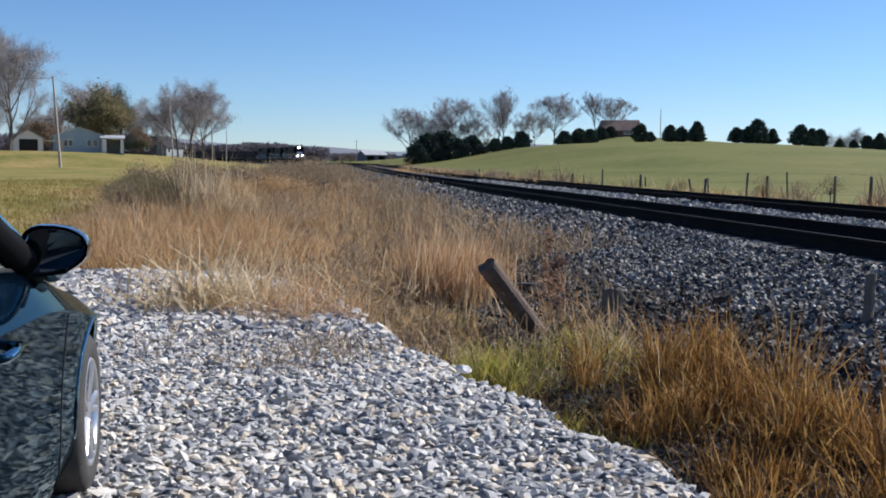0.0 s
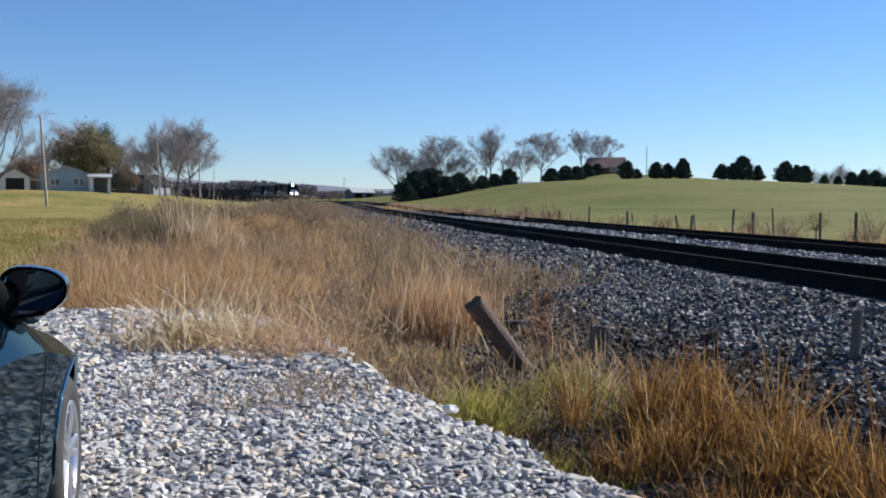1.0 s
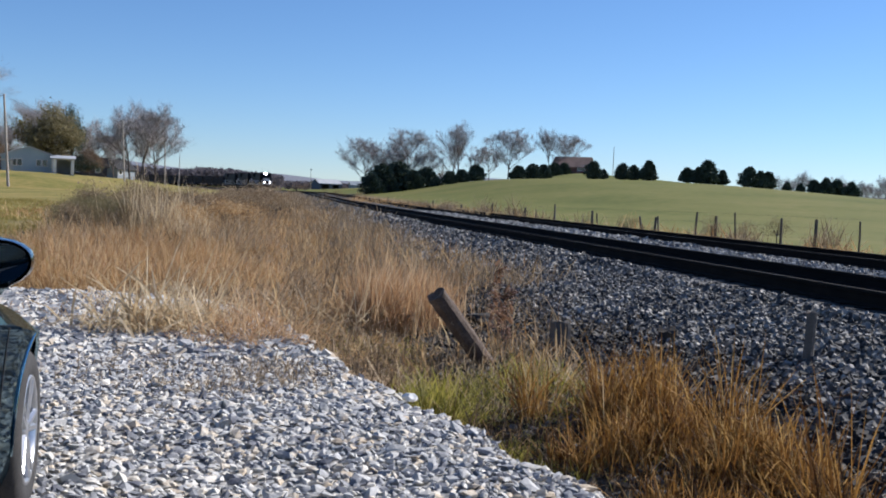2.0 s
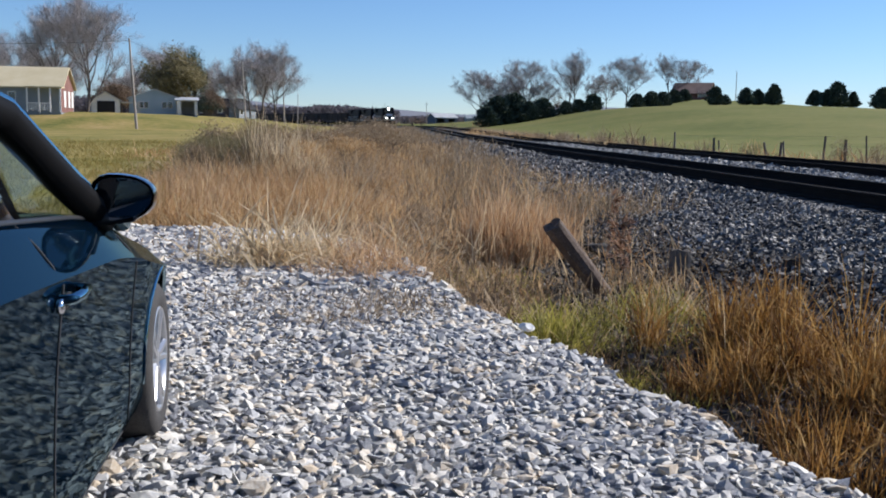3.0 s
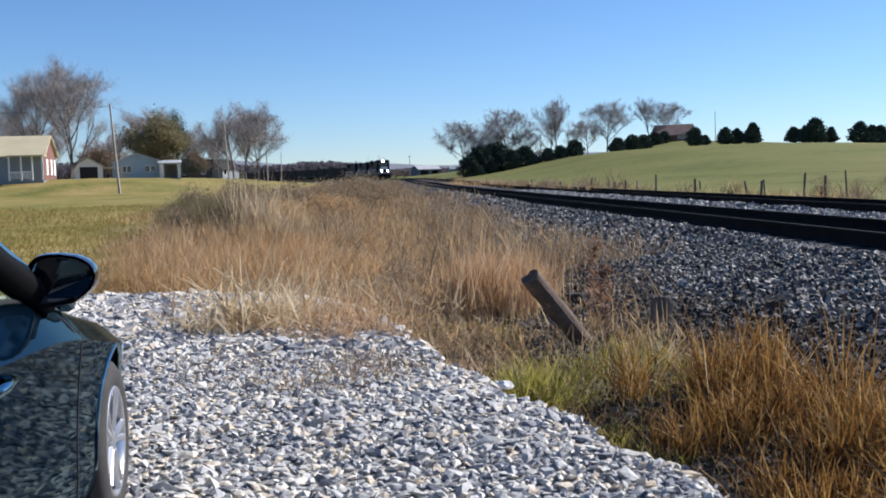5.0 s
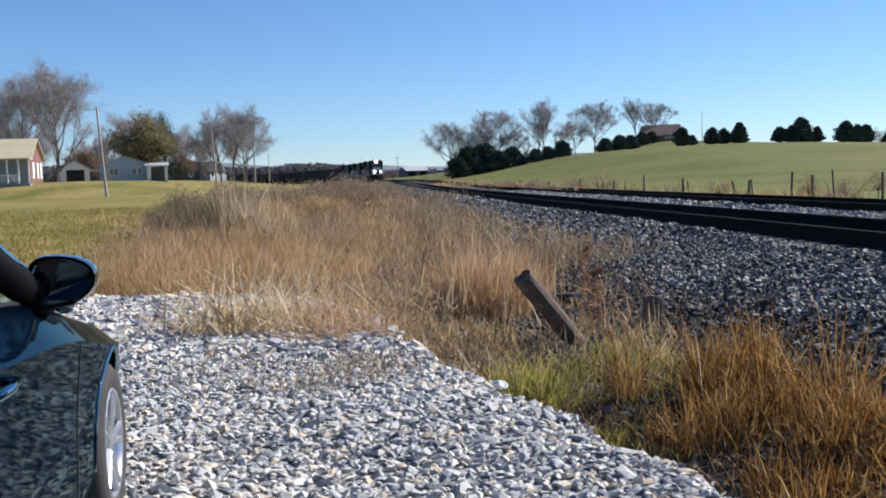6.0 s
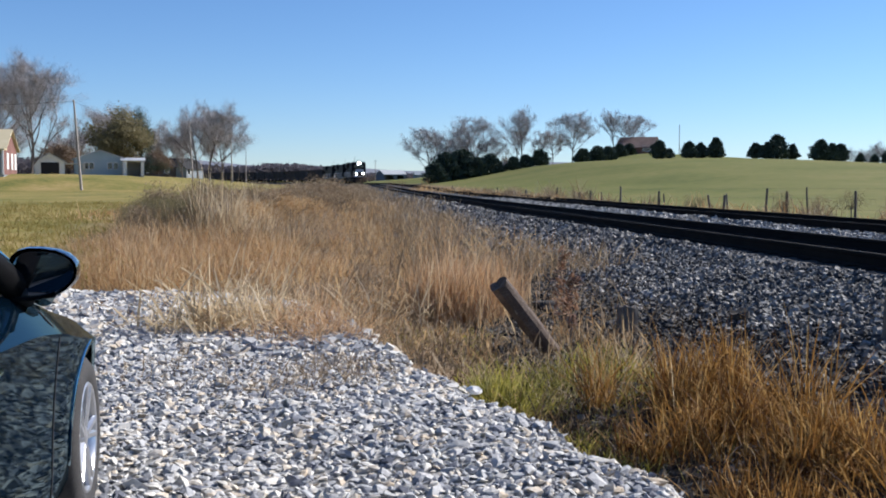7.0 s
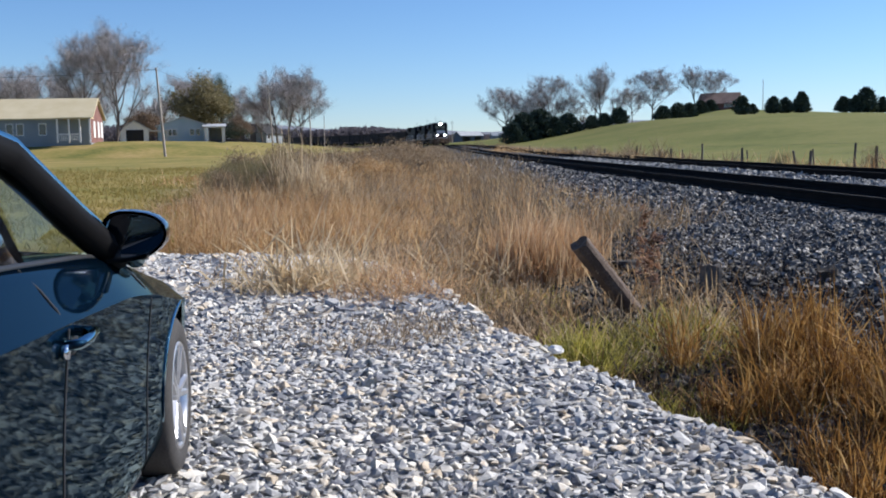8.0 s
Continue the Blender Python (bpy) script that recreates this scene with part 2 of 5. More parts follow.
def thing(name, label, category, me=None, at=None, group="", kind=""):
    ob = new(name, me)
    if at is not None:
        ob.matrix_world = at
    return tagged(ob, label, category, group, kind)


def part(name, me, parent, label="", at=None):
    ob = new(name, me)
    ob.parent = parent
    if at is not None:
        ob.matrix_basis = at
    return tagged(ob, label) if label else ob


def bm_mesh(name, bm, mat, smooth=False):
    bmesh.ops.recalc_face_normals(bm, faces=bm.faces)
    me = bpy.data.meshes.new(name)
    bm.to_mesh(me)
    bm.free()
    me.materials.append(mat)
    if smooth:
        me.polygons.foreach_set("use_smooth", [True] * len(me.polygons))
    return me


def box(bm, x0, y0, z0, x1, y1, z1, bevel=0.0):
    r = bmesh.ops.create_cube(bm, size=1, matrix=Matrix.Translation(((x0 + x1) / 2, (y0 + y1) / 2, (z0 + z1) / 2)) @ Matrix.Diagonal((x1 - x0, y1 - y0, z1 - z0, 1)))
    if bevel:
        es = list({e for v in r["verts"] for e in v.link_edges})
        bmesh.ops.bevel(bm, geom=es, offset=bevel, segments=2, affect='EDGES')


def block(name, mat, *sizes, bevel=0.0):
    bm = bmesh.new()
    for s in sizes:
        box(bm, *s, bevel=bevel)
    return bm_mesh(name, bm, mat)


def rod(bm, a, b, r0, r1=None, n=8):
    a, b = Vector(a), Vector(b)
    d = b - a
    m = Matrix.Translation((a + b) / 2) @ d.to_track_quat("Z", "Y").to_matrix().to_4x4()
    bmesh.ops.create_cone(bm, cap_ends=True, segments=n, radius1=r0, radius2=r0 if r1 is None else r1, depth=d.length, matrix=m)


def rods(name, mat, *items, n=8, smooth=True):
    bm = bmesh.new()
    for it in items:
        rod(bm, *it, n=n)
    me = bm_mesh(name, bm, mat)
    return me


def lathe(name, mat, profile, n=40, axis="X"):
    """A profile of (along, radius) turned about an axis."""
    vs, fs = [], []
    for a, r in profile:
        for k in range(n):
            c, s = math.cos(2 * math.pi * k / n), math.sin(2 * math.pi * k / n)
            vs.append((a, r * c, r * s) if axis == "X" else (r * c, r * s, a))
    for i in range(len(profile) - 1):
        for k in range(n):
            fs.append((i * n + k, i * n + (k + 1) % n, (i + 1) * n + (k + 1) % n, (i + 1) * n + k))
    return mesh(name, vs, fs, mat, True)


def sweep(name, mat, points, section, closed=True, smooth=False):
    """A section (list of (side, up)) carried along points in a mostly level line."""
    pts = [Vector(p) for p in points]
    vs, fs, k = [], [], len(section)
    for i, p in enumerate(pts):
        d = (pts[min(i + 1, len(pts) - 1)] - pts[max(i - 1, 0)]).normalized()
        side = d.cross(Vector((0, 0, 1))).normalized()
        up = side.cross(d)
        vs += [p + side * a + up * b for a, b in section]
    for i in range(len(pts) - 1):
        for j in range(k if closed else k - 1):
            fs.append((i * k + j, i * k + (j + 1) % k, (i + 1) * k + (j + 1) % k, (i + 1) * k + j))
    if closed:
        fs += [tuple(range(k))[::-1], tuple(range((len(pts) - 1) * k, len(pts) * k))]
    return mesh(name, vs, fs, mat, smooth)


def smooth01(v, a, b):
    t = np.clip((np.asarray(v, float) - a) / (b - a), 0, 1)
    return t * t * (3 - 2 * t)


# ---- the lie of the land ----
TURN = math.tan(radians(6.6))


def track_x(y):
    y = np.asarray(y, float)
    return 7.0 - TURN * (y - 0.8) - 0.0008 * np.clip(y - 190, 0, None) ** 2 + 1.5 * smooth01(y, 60, 200)


def rail_z(y):
    return 0.55 + 0.72 * smooth01(y, 30, 240) + 1.2 * smooth01(y, 240, 700)


def across(x, y):
    """Metres to the right of the nearer track's centre line."""
    return (np.asarray(x, float) - track_x(y)) * math.cos(radians(6.6))


def ground_z(x, y):
    x, y = np.asarray(x, float), np.asarray(y, float)
    q = across(x, y)
    left = 0.40 * smooth01(y, 14, 100) + 2.0 * smooth01(y, 105, 122) * smooth01(-q, 18, 36) + 1.5 * smooth01(y, 200, 600)
    right = rail_z(y) - 0.55 + 0.1 + (5.2 * smooth01(y, 45, 200) + 2.5 * smooth01(y, 190, 260) * smooth01(x, 30, 48) - 6 * smooth01(y, 290, 600)) * np.exp(-((x - 47) / 58) ** 2) * smooth01(q, 4, 40)
    bed = rail_z(y) - 0.36
    m = smooth01(q, -4.5, 4)
    z = left * (1 - m) + right * m
    hump = np.exp(-(np.clip(np.abs(q - 2.2) - 5.2, 0, None) / 1.6) ** 2)
    z = z * (1 - hump) + (bed - 0.22) * hump
    # shallow ditch beside the ballast
    z = z - 0.26 * np.exp(-((q + 5.4) / 1.1) ** 2) * smooth01(y, -30, 4) * (1 - smooth01(y, 30, 60))
    # far country closes the valley
    z = z + 9 * smooth01(np.hypot(x, y), 700, 2500)
    return z


def lump(x, y, size, amount, seed=0.0):
    return amount * noise.noise((x / size + seed, y / size, seed))


# ---- ground, gravel, track bed ----
def grid_mesh(name, xs, ys, height, mat):
    nx, ny = len(xs), len(ys)
    X, Y = np.meshgrid(xs, ys)
    Z = height(X, Y)
    vs = np.stack([X, Y, Z], -1).reshape(-1, 3)
    fs = [(j * nx + i, j * nx + i + 1, (j + 1) * nx + i + 1, (j + 1) * nx + i) for j in range(ny - 1) for i in range(nx - 1)]
    return mesh(name, vs, fs, mat, True)


def stretch(a, far, n, power):
    t = np.linspace(0, 1, n)
    return a + (far - a) * t ** power


def lot_edge(y):
    """The gravel lot's edge beside the track."""
    return np.interp(y, [-9, 2, 4.5, 5.65, 6.9, 7.9, 9.0, 10.3, 11.5, 12.6, 13.4], [2.3, 1.72, 1.0, 0.56, 0.07, -0.29, -0.58, -0.92, -1.5, -3.2, -9.5])


def in_lot(x, y):
    """How far inside the lot, in metres."""
    x, y = np.asarray(x, float), np.asarray(y, float)
    wob = 0.10 * np.sin(x * 3.1 + 1.3 * y) + 0.08 * np.sin(y * 5.3 + 2) + 0.05 * np.sin(11 * x + 7 * y)
    return np.minimum.reduce([lot_edge(y) - x, x + 11, 13.0 - y + 0 * x, y + 8]) + wob


NOISE = [(np.random.uniform(0.5, 1), np.random.uniform(0, 6.28), np.random.uniform(0, 6.28)) for _ in range(10)]


def bumps(x, y, size):
    """Cheap smooth unevenness between about -1 and 1."""
    s = 0
    for k, p, a in NOISE:
        s = s + np.sin((np.cos(a) * x + np.sin(a) * y) * k * 6.28 / size + p)
    return s / 5


XS = np.concatenate([-stretch(14, 3500, 50, 2.6)[::-1], np.linspace(-13.6, 24, 110), stretch(24.5, 3500, 55, 2.6)])
YS = np.concatenate([-stretch(6, 1500, 22, 2.6)[::-1], np.linspace(-5.6, 50, 150), stretch(50.6, 3800, 120, 2.4)])


def rough_ground(X, Y):
    calm = smooth01(-in_lot(X, Y), 0, 0.8) * (1 - smooth01(np.hypot(X, Y), 30, 70)) * (1 - smooth01(across(X, Y), -7.0, -5.8))
    return ground_z(X, Y) - 0.02 + calm * (0.05 * bumps(X, Y, 2.3) + 0.025 * bumps(X + 9, Y, 0.8))


def ground_material():
    """Straw-yellow field, greener meadow over the tracks, bare brown soil under the weeds: mixed by two masks on the mesh."""
    m = bpy.data.materials.new("ground_cover")
    m.use_nodes = True
    n, l = m.node_tree.nodes, m.node_tree.links
    b = n["Principled BSDF"]
    b.inputs["Roughness"].default_value = 0.95
    b.inputs["Specular IOR Level"].default_value = 0.1
    tc = n.new("ShaderNodeTexCoord")

    def ramp_of(scale, fine, colours):
        a, c = n.new("ShaderNodeTexNoise"), n.new("ShaderNodeTexNoise")
        a.inputs["Scale"].default_value, c.inputs["Scale"].default_value = scale, fine
        a.inputs["Detail"].default_value = c.inputs["Detail"].default_value = 6
        l.new(tc.outputs["Object"], a.inputs["Vector"])
        l.new(tc.outputs["Object"], c.inputs["Vector"])
        mx = n.new("ShaderNodeMix")
        mx.inputs[0].default_value = 0.4
        l.new(a.outputs[0], mx.inputs[2])
        l.new(c.outputs[0], mx.inputs[3])
        r = n.new("ShaderNodeValToRGB")
        e = r.color_ramp.elements
        while len(e) < len(colours):
            e.new(0.5)
        for i, col in enumerate(colours):
            e[i].position, e[i].color = 0.32 + 0.36 * i / (len(colours) - 1), (*col, 1)
        l.new(mx.outputs[0], r.inputs[0])
        return r.outputs[0], mx.outputs[0]

    field, h = ramp_of(0.16, 1.6, [(0.095, 0.105, 0.026), (0.18, 0.165, 0.045), (0.25, 0.20, 0.066), (0.33, 0.245, 0.105)])
    meadow, _ = ramp_of(0.07, 0.9, [(0.085, 0.102, 0.022), (0.12, 0.13, 0.032), (0.15, 0.148, 0.042), (0.195, 0.17, 0.06)])
    soil, _ = ramp_of(0.8, 9.0, [(0.10, 0.07, 0.04), (0.19, 0.135, 0.08), (0.28, 0.21, 0.13)])
    last = field
    for mask, colour in (("meadow", meadow), ("soil", soil)):
        at = n.new("ShaderNodeAttribute")
        at.attribute_name = mask
        mx = n.new("ShaderNodeMix")
        mx.data_type = 'RGBA'
        l.new(at.outputs["Fac"], mx.inputs[0])
        l.new(last, mx.inputs[6])
        l.new(colour, mx.inputs[7])
        last = mx.outputs[2]
    l.new(last, b.inputs["Base Color"])
    bp = n.new("ShaderNodeBump")
    bp.inputs["Strength"].default_value, bp.inputs["Distance"].default_value = 0.5, 0.05
    l.new(h, bp.inputs["Height"])
    l.new(bp.outputs[0], b.inputs["Normal"])
    return m


def add_mask(me, name, values):
    a = me.attributes.new(name, 'FLOAT', 'POINT')
    a.data.foreach_set("value", np.asarray(values, dtype=np.float32).ravel())


gm = grid_mesh("ground", XS, YS, rough_ground, ground_material())
GX, GY = np.meshgrid(XS, YS)
GQ = across(GX, GY)
add_mask(gm, "meadow", smooth01(GQ, 5, 9))
weedy = smooth01(GX + 0.27 * GY + 1.2 * bumps(GX, GY, 5), -3.5, 0.0) * (1 - smooth01(GQ, 9.0, 13.0))
weedy = np.maximum(weedy, smooth01(-np.abs(GY - 14) + 0.5 * bumps(GX, GY, 3), -4, -1) * (1 - smooth01(GX, 0, 4)) * smooth01(GX + 0.335 * GY, -1.2, 0.6))
weedy = weedy * (1 - smooth01(GY, 40, 75) * smooth01(-GQ, 9, 13))
add_mask(gm, "soil", np.clip(weedy, 0, 1))
ground = thing("ground", "dry yellow-green autumn grassland rolling to the horizon", "ground", gm, kind="structure")

LX, LY = np.linspace(-11.3, 2.6, 150), np.linspace(-8.3, 13.8, 220)


def lot_height(X, Y):
    d = in_lot(X, Y)
    return 0.012 + 0.018 * bumps(X, Y, 1.6) * smooth01(d, 0, 0.5) - 0.45 * smooth01(-d, -0.12, 0.45)


lot = thing("gravel_lot", "pale grey crushed-stone parking strip beside the tracks", "gravel", grid_mesh("gravel_lot", LX, LY, lot_height, M["gravel"]), kind="structure")


# ---- stones ----
def stone_shapes(k, flat, seed, sides=20):
    """Angular lumps: a twenty-sided solid or a cube with its corners pushed about."""
    r = np.random.RandomState(seed)
    c = np.array([(x, y, z) for x in (-1, 1) for y in (-1, 1) for z in (-1, 1)], float)
    f = np.array([(0, 1, 3), (0, 3, 2), (4, 6, 7), (4, 7, 5), (0, 4, 5), (0, 5, 1), (2, 3, 7), (2, 7, 6), (0, 2, 6), (0, 6, 4), (1, 5, 7), (1, 7, 3)])
    if sides == 20:
        g = 1.618
        c = np.array([(-1, g, 0), (1, g, 0), (-1, -g, 0), (1, -g, 0), (0, -1, g), (0, 1, g), (0, -1, -g), (0, 1, -g), (g, 0, -1), (g, 0, 1), (-g, 0, -1), (-g, 0, 1)], float) / 1.75
        f = np.array([(0, 11, 5), (0, 5, 1), (0, 1, 7), (0, 7, 10), (0, 10, 11), (1, 5, 9), (5, 11, 4), (11, 10, 2), (10, 7, 6), (7, 1, 8), (3, 9, 4), (3, 4, 2), (3, 2, 6), (3, 6, 8), (3, 8, 9), (4, 9, 5), (2, 4, 11), (6, 2, 10), (8, 6, 7), (9, 8, 1)])
    out = []
    for _ in range(k):
        v = c * r.uniform(*((0.3, 1.3) if sides == 20 else (0.45, 1.0)), (len(c), 3))
        v *= np.array([1.0, r.uniform(0.45, 0.9), r.uniform(*flat)])
        out.append(v)
    return np.array(out), f


def turns(n, tilt, r):
    az, tx, ty = r.uniform(0, 6.283, n), r.normal(0, tilt, n), r.normal(0, tilt, n)
    cz, sz, cx, sx, cy, sy = np.cos(az), np.sin(az), np.cos(tx), np.sin(tx), np.cos(ty), np.sin(ty)
    o, i = np.zeros(n), np.ones(n)
    Rz = np.stack([cz, -sz, o, sz, cz, o, o, o, i], -1).reshape(-1, 3, 3)
    Rx = np.stack([i, o, o, o, cx, -sx, o, sx, cx], -1).reshape(-1, 3, 3)
    Ry = np.stack([cy, o, sy, o, i, o, -sy, o, cy], -1).reshape(-1, 3, 3)
    return Rx @ Ry @ Rz


def fast_mesh(name, V, F, mat):
    me = bpy.data.meshes.new(name)
    n, k = len(F), F.shape[1]
    me.vertices.add(len(V))
    me.vertices.foreach_set("co", V.astype(np.float32).ravel())
    me.loops.add(n * k)
    me.loops.foreach_set("vertex_index", F.astype(np.int32).ravel())
    me.polygons.add(n)
    me.polygons.foreach_set("loop_start", np.arange(0, n * k, k, dtype=np.int32))
    me.materials.append(mat)
    me.update(calc_edges=True)
    me.validate()
    me.shade_flat()
    return me


def stone_mesh(name, P, S, mat, flat, tilt, seed, sides=12):
    r = np.random.RandomState(seed)
    shapes, f = stone_shapes(24, flat, seed, sides)
    R = turns(len(P), tilt, r)
    V = np.einsum("nij,nkj->nki", R, shapes[r.randint(0, 24, len(P))] * S[:, None, None]) + P[:, None, :]
    F = (f[None] + shapes.shape[1] * np.arange(len(P))[:, None, None]).reshape(-1, 3)
    return fast_mesh(name, V.reshape(-1, 3), F, mat)


def scatter(x0, x1, y0, y1, step, keep, seed):
    r = np.random.RandomState(seed)
    X, Y = np.meshgrid(np.arange(x0, x1, step), np.arange(y0, y1, step))
    x, y = (X + r.uniform(-0.5, 0.5, X.shape) * step).ravel(), (Y + r.uniform(-0.5, 0.5, Y.shape) * step).ravel()
    m = keep(x, y, r)
    return x[m], y[m], r


def pick_stones(x, y, z, s):
    """The nearest stones, each an object of its own on one of two dozen shapes."""
    shapes, f = stone_shapes(24, (0.25, 0.6), 3)
    made = [mesh("stone", v, f, M["piece"]) for v in shapes]
    r = random.Random(9)
    for i in range(len(x)):
        m = pose(x[i], y[i], z[i], r.gauss(0, 24), r.gauss(0, 24), r.uniform(0, 360)) @ Matrix.Scale(float(s[i]), 4)
        part("stone", made[r.randrange(24)], lot, "", m)


def lay_gravel():
    for step, x0, x1, y0, y1, seed in ((0.040, -5.0, 2.4, 2.8, 8.0, 3), (0.055, -9.0, 1.0, 8.0, 13.6, 4), (0.065, -9.0, 2.6, -4.0, 2.8, 5)):
        x, y, r = scatter(x0, x1, y0, y1, step, lambda a, b, r: in_lot(a, b) + r.normal(0, 0.09, len(a)) > -0.1, seed)
        s = step * r.uniform(0.42, 1.05, len(x)) * (1 + 0.5 * (r.uniform(0, 1, len(x)) > 0.93))
        z = lot_height(x, y) + s * 0.22
        if seed == 3:
            near = np.argsort(np.hypot(x + 0.3, y - 3.7))[:300]
            pick_stones(x[near], y[near], z[near], s[near])
            rest = np.ones(len(x), bool)
            rest[near] = False
            x, y, z, s = x[rest], y[rest], z[rest], s[rest]
        me = stone_mesh("gravel", np.stack([x, y, z], -1), s, M["stone"], (0.24, 0.55), 0.32, seed, 20 if seed == 3 else 12)
        thing("gravel", "loose pale grey angular crushed limestone", "gravel", me, kind="stuff")


def lay_ballast():
    def slope(a, b, r):
        q = across(a, b)
        return (q > -5.3 + r.normal(0, 0.3, len(a))) & (q < -1.2)
    for step, y0, y1, seed, big in ((0.075, -8.0, 3.0, 16, 0.62), (0.062, 3.0, 16.0, 11, 0.62), (0.10, 16.0, 38.0, 12, 0.62), (0.2, 38, 80, 13, 0.6)):
        x, y, r = scatter(-8.0, 8.0, y0, y1, step, slope, seed)
        s = step * r.uniform(0.45, 1.0, len(x)) * big
        P = np.stack([x, y, bed_z(x, y) + s * 0.3], -1)
        foul = across(x, y) < -3.55 + 0.35 * bumps(x, y, 3.0) + r.normal(0, 0.22, len(x)) + 0.35 - 0.9 * smooth01(y, 9, 20)
        for some, label, mat in ((~foul, "grey angular railway ballast stones on the shoulder", "ballast_stone"), (foul, "dirty dark railway ballast stones at the bank's foot", "ballast_dirty")):
            thing("ballast", label, "ballast", stone_mesh("ballast", P[some], s[some], M[mat], (0.6, 1.0), 0.6, seed), kind="stuff")
    def crown(a, b, r):
        q = across(a, b)
        return (q > 0.95) & (q < 3.4)
    for step, y0, y1, seed in ((0.085, 6.0, 24.0, 14), (0.16, 24.0, 60.0, 15)):
        x, y, r = scatter(-4.0, 11.0, y0, y1, step, crown, seed)
        s = step * r.uniform(0.45, 1.0, len(x)) * 0.62
        P = np.stack([x, y, bed_z(x, y) + s * 0.3], -1)
        thing("ballast", "pale grey ballast stones between two tracks", "ballast", stone_mesh("ballast", P, s, M["ballast_pale"], (0.6, 1.0), 0.6, seed), kind="stuff")


TRACK_GAP = 4.4


def bed_z(x, y):
    """The ballast bed: a flat crown under both tracks with sloping shoulders."""
    q = across(x, y)
    top = rail_z(y) - 0.19
    d = np.clip(np.maximum(-1.55 - q, q - (TRACK_GAP + 1.6)), 0, None)
    fall = 0.155 * d
    return top - fall - 0.03 * smooth01(d, 0, 0.1) + 0.015 * bumps(x, y, 1.1)


def build_bed():
    qs = np.concatenate([np.linspace(-5.8, -1.6, 20), np.linspace(-1.3, TRACK_GAP + 1.4, 12), np.linspace(TRACK_GAP + 1.8, TRACK_GAP + 5.0, 8)])
    ys = np.concatenate([np.arange(-60, 0, 3.0), np.arange(0, 40, 0.5), np.arange(40, 120, 2.0), np.arange(120, 720, 8.0)])
    Y = np.repeat(ys[:, None], len(qs), 1)
    X = track_x(Y) + qs[None] / math.cos(radians(6.6))
    Z = bed_z(X, Y)
    Z[:, 0] -= 0.35
    Z[:, -1] -= 0.35
    nx = len(qs)
    fs = [(j * nx + i, j * nx + i + 1, (j + 1) * nx + i + 1, (j + 1) * nx + i) for j in range(len(ys) - 1) for i in range(nx - 1)]
    thing("ballast_bed", "ballast embankment carrying two railway tracks, shade painted into its colour", "track bed", mesh("ballast_bed", np.stack([X, Y, Z], -1).reshape(-1, 3), fs, M["ballast"], True), kind="structure")


RAIL = [(-0.075, 0.0), (0.075, 0.0), (0.075, 0.015), (0.012, 0.035), (0.012, 0.125), (0.037, 0.14), (0.037, 0.165), (0.03, 0.178), (-0.03, 0.178), (-0.037, 0.165), (-0.037, 0.14), (-0.012, 0.125), (-0.012, 0.035), (-0.075, 0.015)]


def build_track(offset, label):
    tr = thing("railway_track", label, "railway track", kind="structure", group="railway tracks")
    ys = np.concatenate([np.arange(-60, 60, 4.0), np.arange(60, 720, 10.0)])
    for side in (-0.75, 0.75):
        pts = [(float(track_x(y)) + (offset + side) / math.cos(radians(6.6)), float(y), float(rail_z(y)) - 0.178) for y in ys]
        part("rail", sweep("rail", M["rail"], pts, RAIL), tr, "rusty steel rail, near black to hold its shaded side")
    tie = block("sleeper", M["tie"], (-1.3, -0.115, -0.17, 1.3, 0.115, 0.0), bevel=0.012)
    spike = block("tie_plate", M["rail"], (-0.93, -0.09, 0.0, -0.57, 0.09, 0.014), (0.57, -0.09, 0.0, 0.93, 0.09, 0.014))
    for k in range(150):
        y = 1.0 + 0.52 * k
        x = float(track_x(y)) + offset / math.cos(radians(6.6))
        r = random.Random(k + int(offset * 10))
        m = pose(x + r.uniform(-0.04, 0.04), y, float(rail_z(y)) - 0.182 + r.uniform(-0.004, 0.0), 0, 0, 6.6 + r.uniform(-1, 1))
        s = part("sleeper", tie, tr, "", m)
        part("tie_plate", spike, s)
    return tr


build_bed()
build_track(0.0, "nearer of two rusty railway tracks on ballast, rails darkened as in shade")
build_track(TRACK_GAP, "farther of two rusty railway tracks on ballast, rails darkened as in shade")
lay_gravel()
lay_ballast()


# ---- near things beside the lot ----
def gz(x, y):
    return float(ground_z(x, y))


def place(x, y, turn=0.0, dz=0.0):
    return pose(x, y, gz(x, y) + dz, 0, 0, turn)


def rough_post(name, mat, radius, length, seed, n=14, steps=9, square=0.0, taper=0.05):
    """A weathered post: uneven rings, split top, slightly bent."""
    r = random.Random(seed)
    vs, fs = [], []
    ridge = [r.uniform(0.9, 1.08) for _ in range(n)]
    for i in range(steps + 1):
        h = i / steps
        for k in range(n):
            a = 2 * math.pi * k / n
            rad = radius * ridge[k] * (1 - taper * h) * r.uniform(0.97, 1.03)
            c, s = math.cos(a), math.sin(a)
            if square:
                rad *= (1 - square) + square / max(abs(c), abs(s))
            top = (r.uniform(-0.03, 0.02) if i == steps else 0)
            vs.append((rad * c + 0.012 * math.sin(3 * h), rad * s, h * length + top))
    for i in range(steps):
        for k in range(n):
            fs.append((i * n + k, i * n + (k + 1) % n, (i + 1) * n + (k + 1) % n, (i + 1) * n + k))
    vs.append((0, 0, length - 0.025))
    fs += [(steps * n + k, steps * n + (k + 1) % n, len(vs) - 1) for k in range(n)]
    fs.append(tuple(range(n))[::-1])
    return mesh(name, vs, fs, mat)


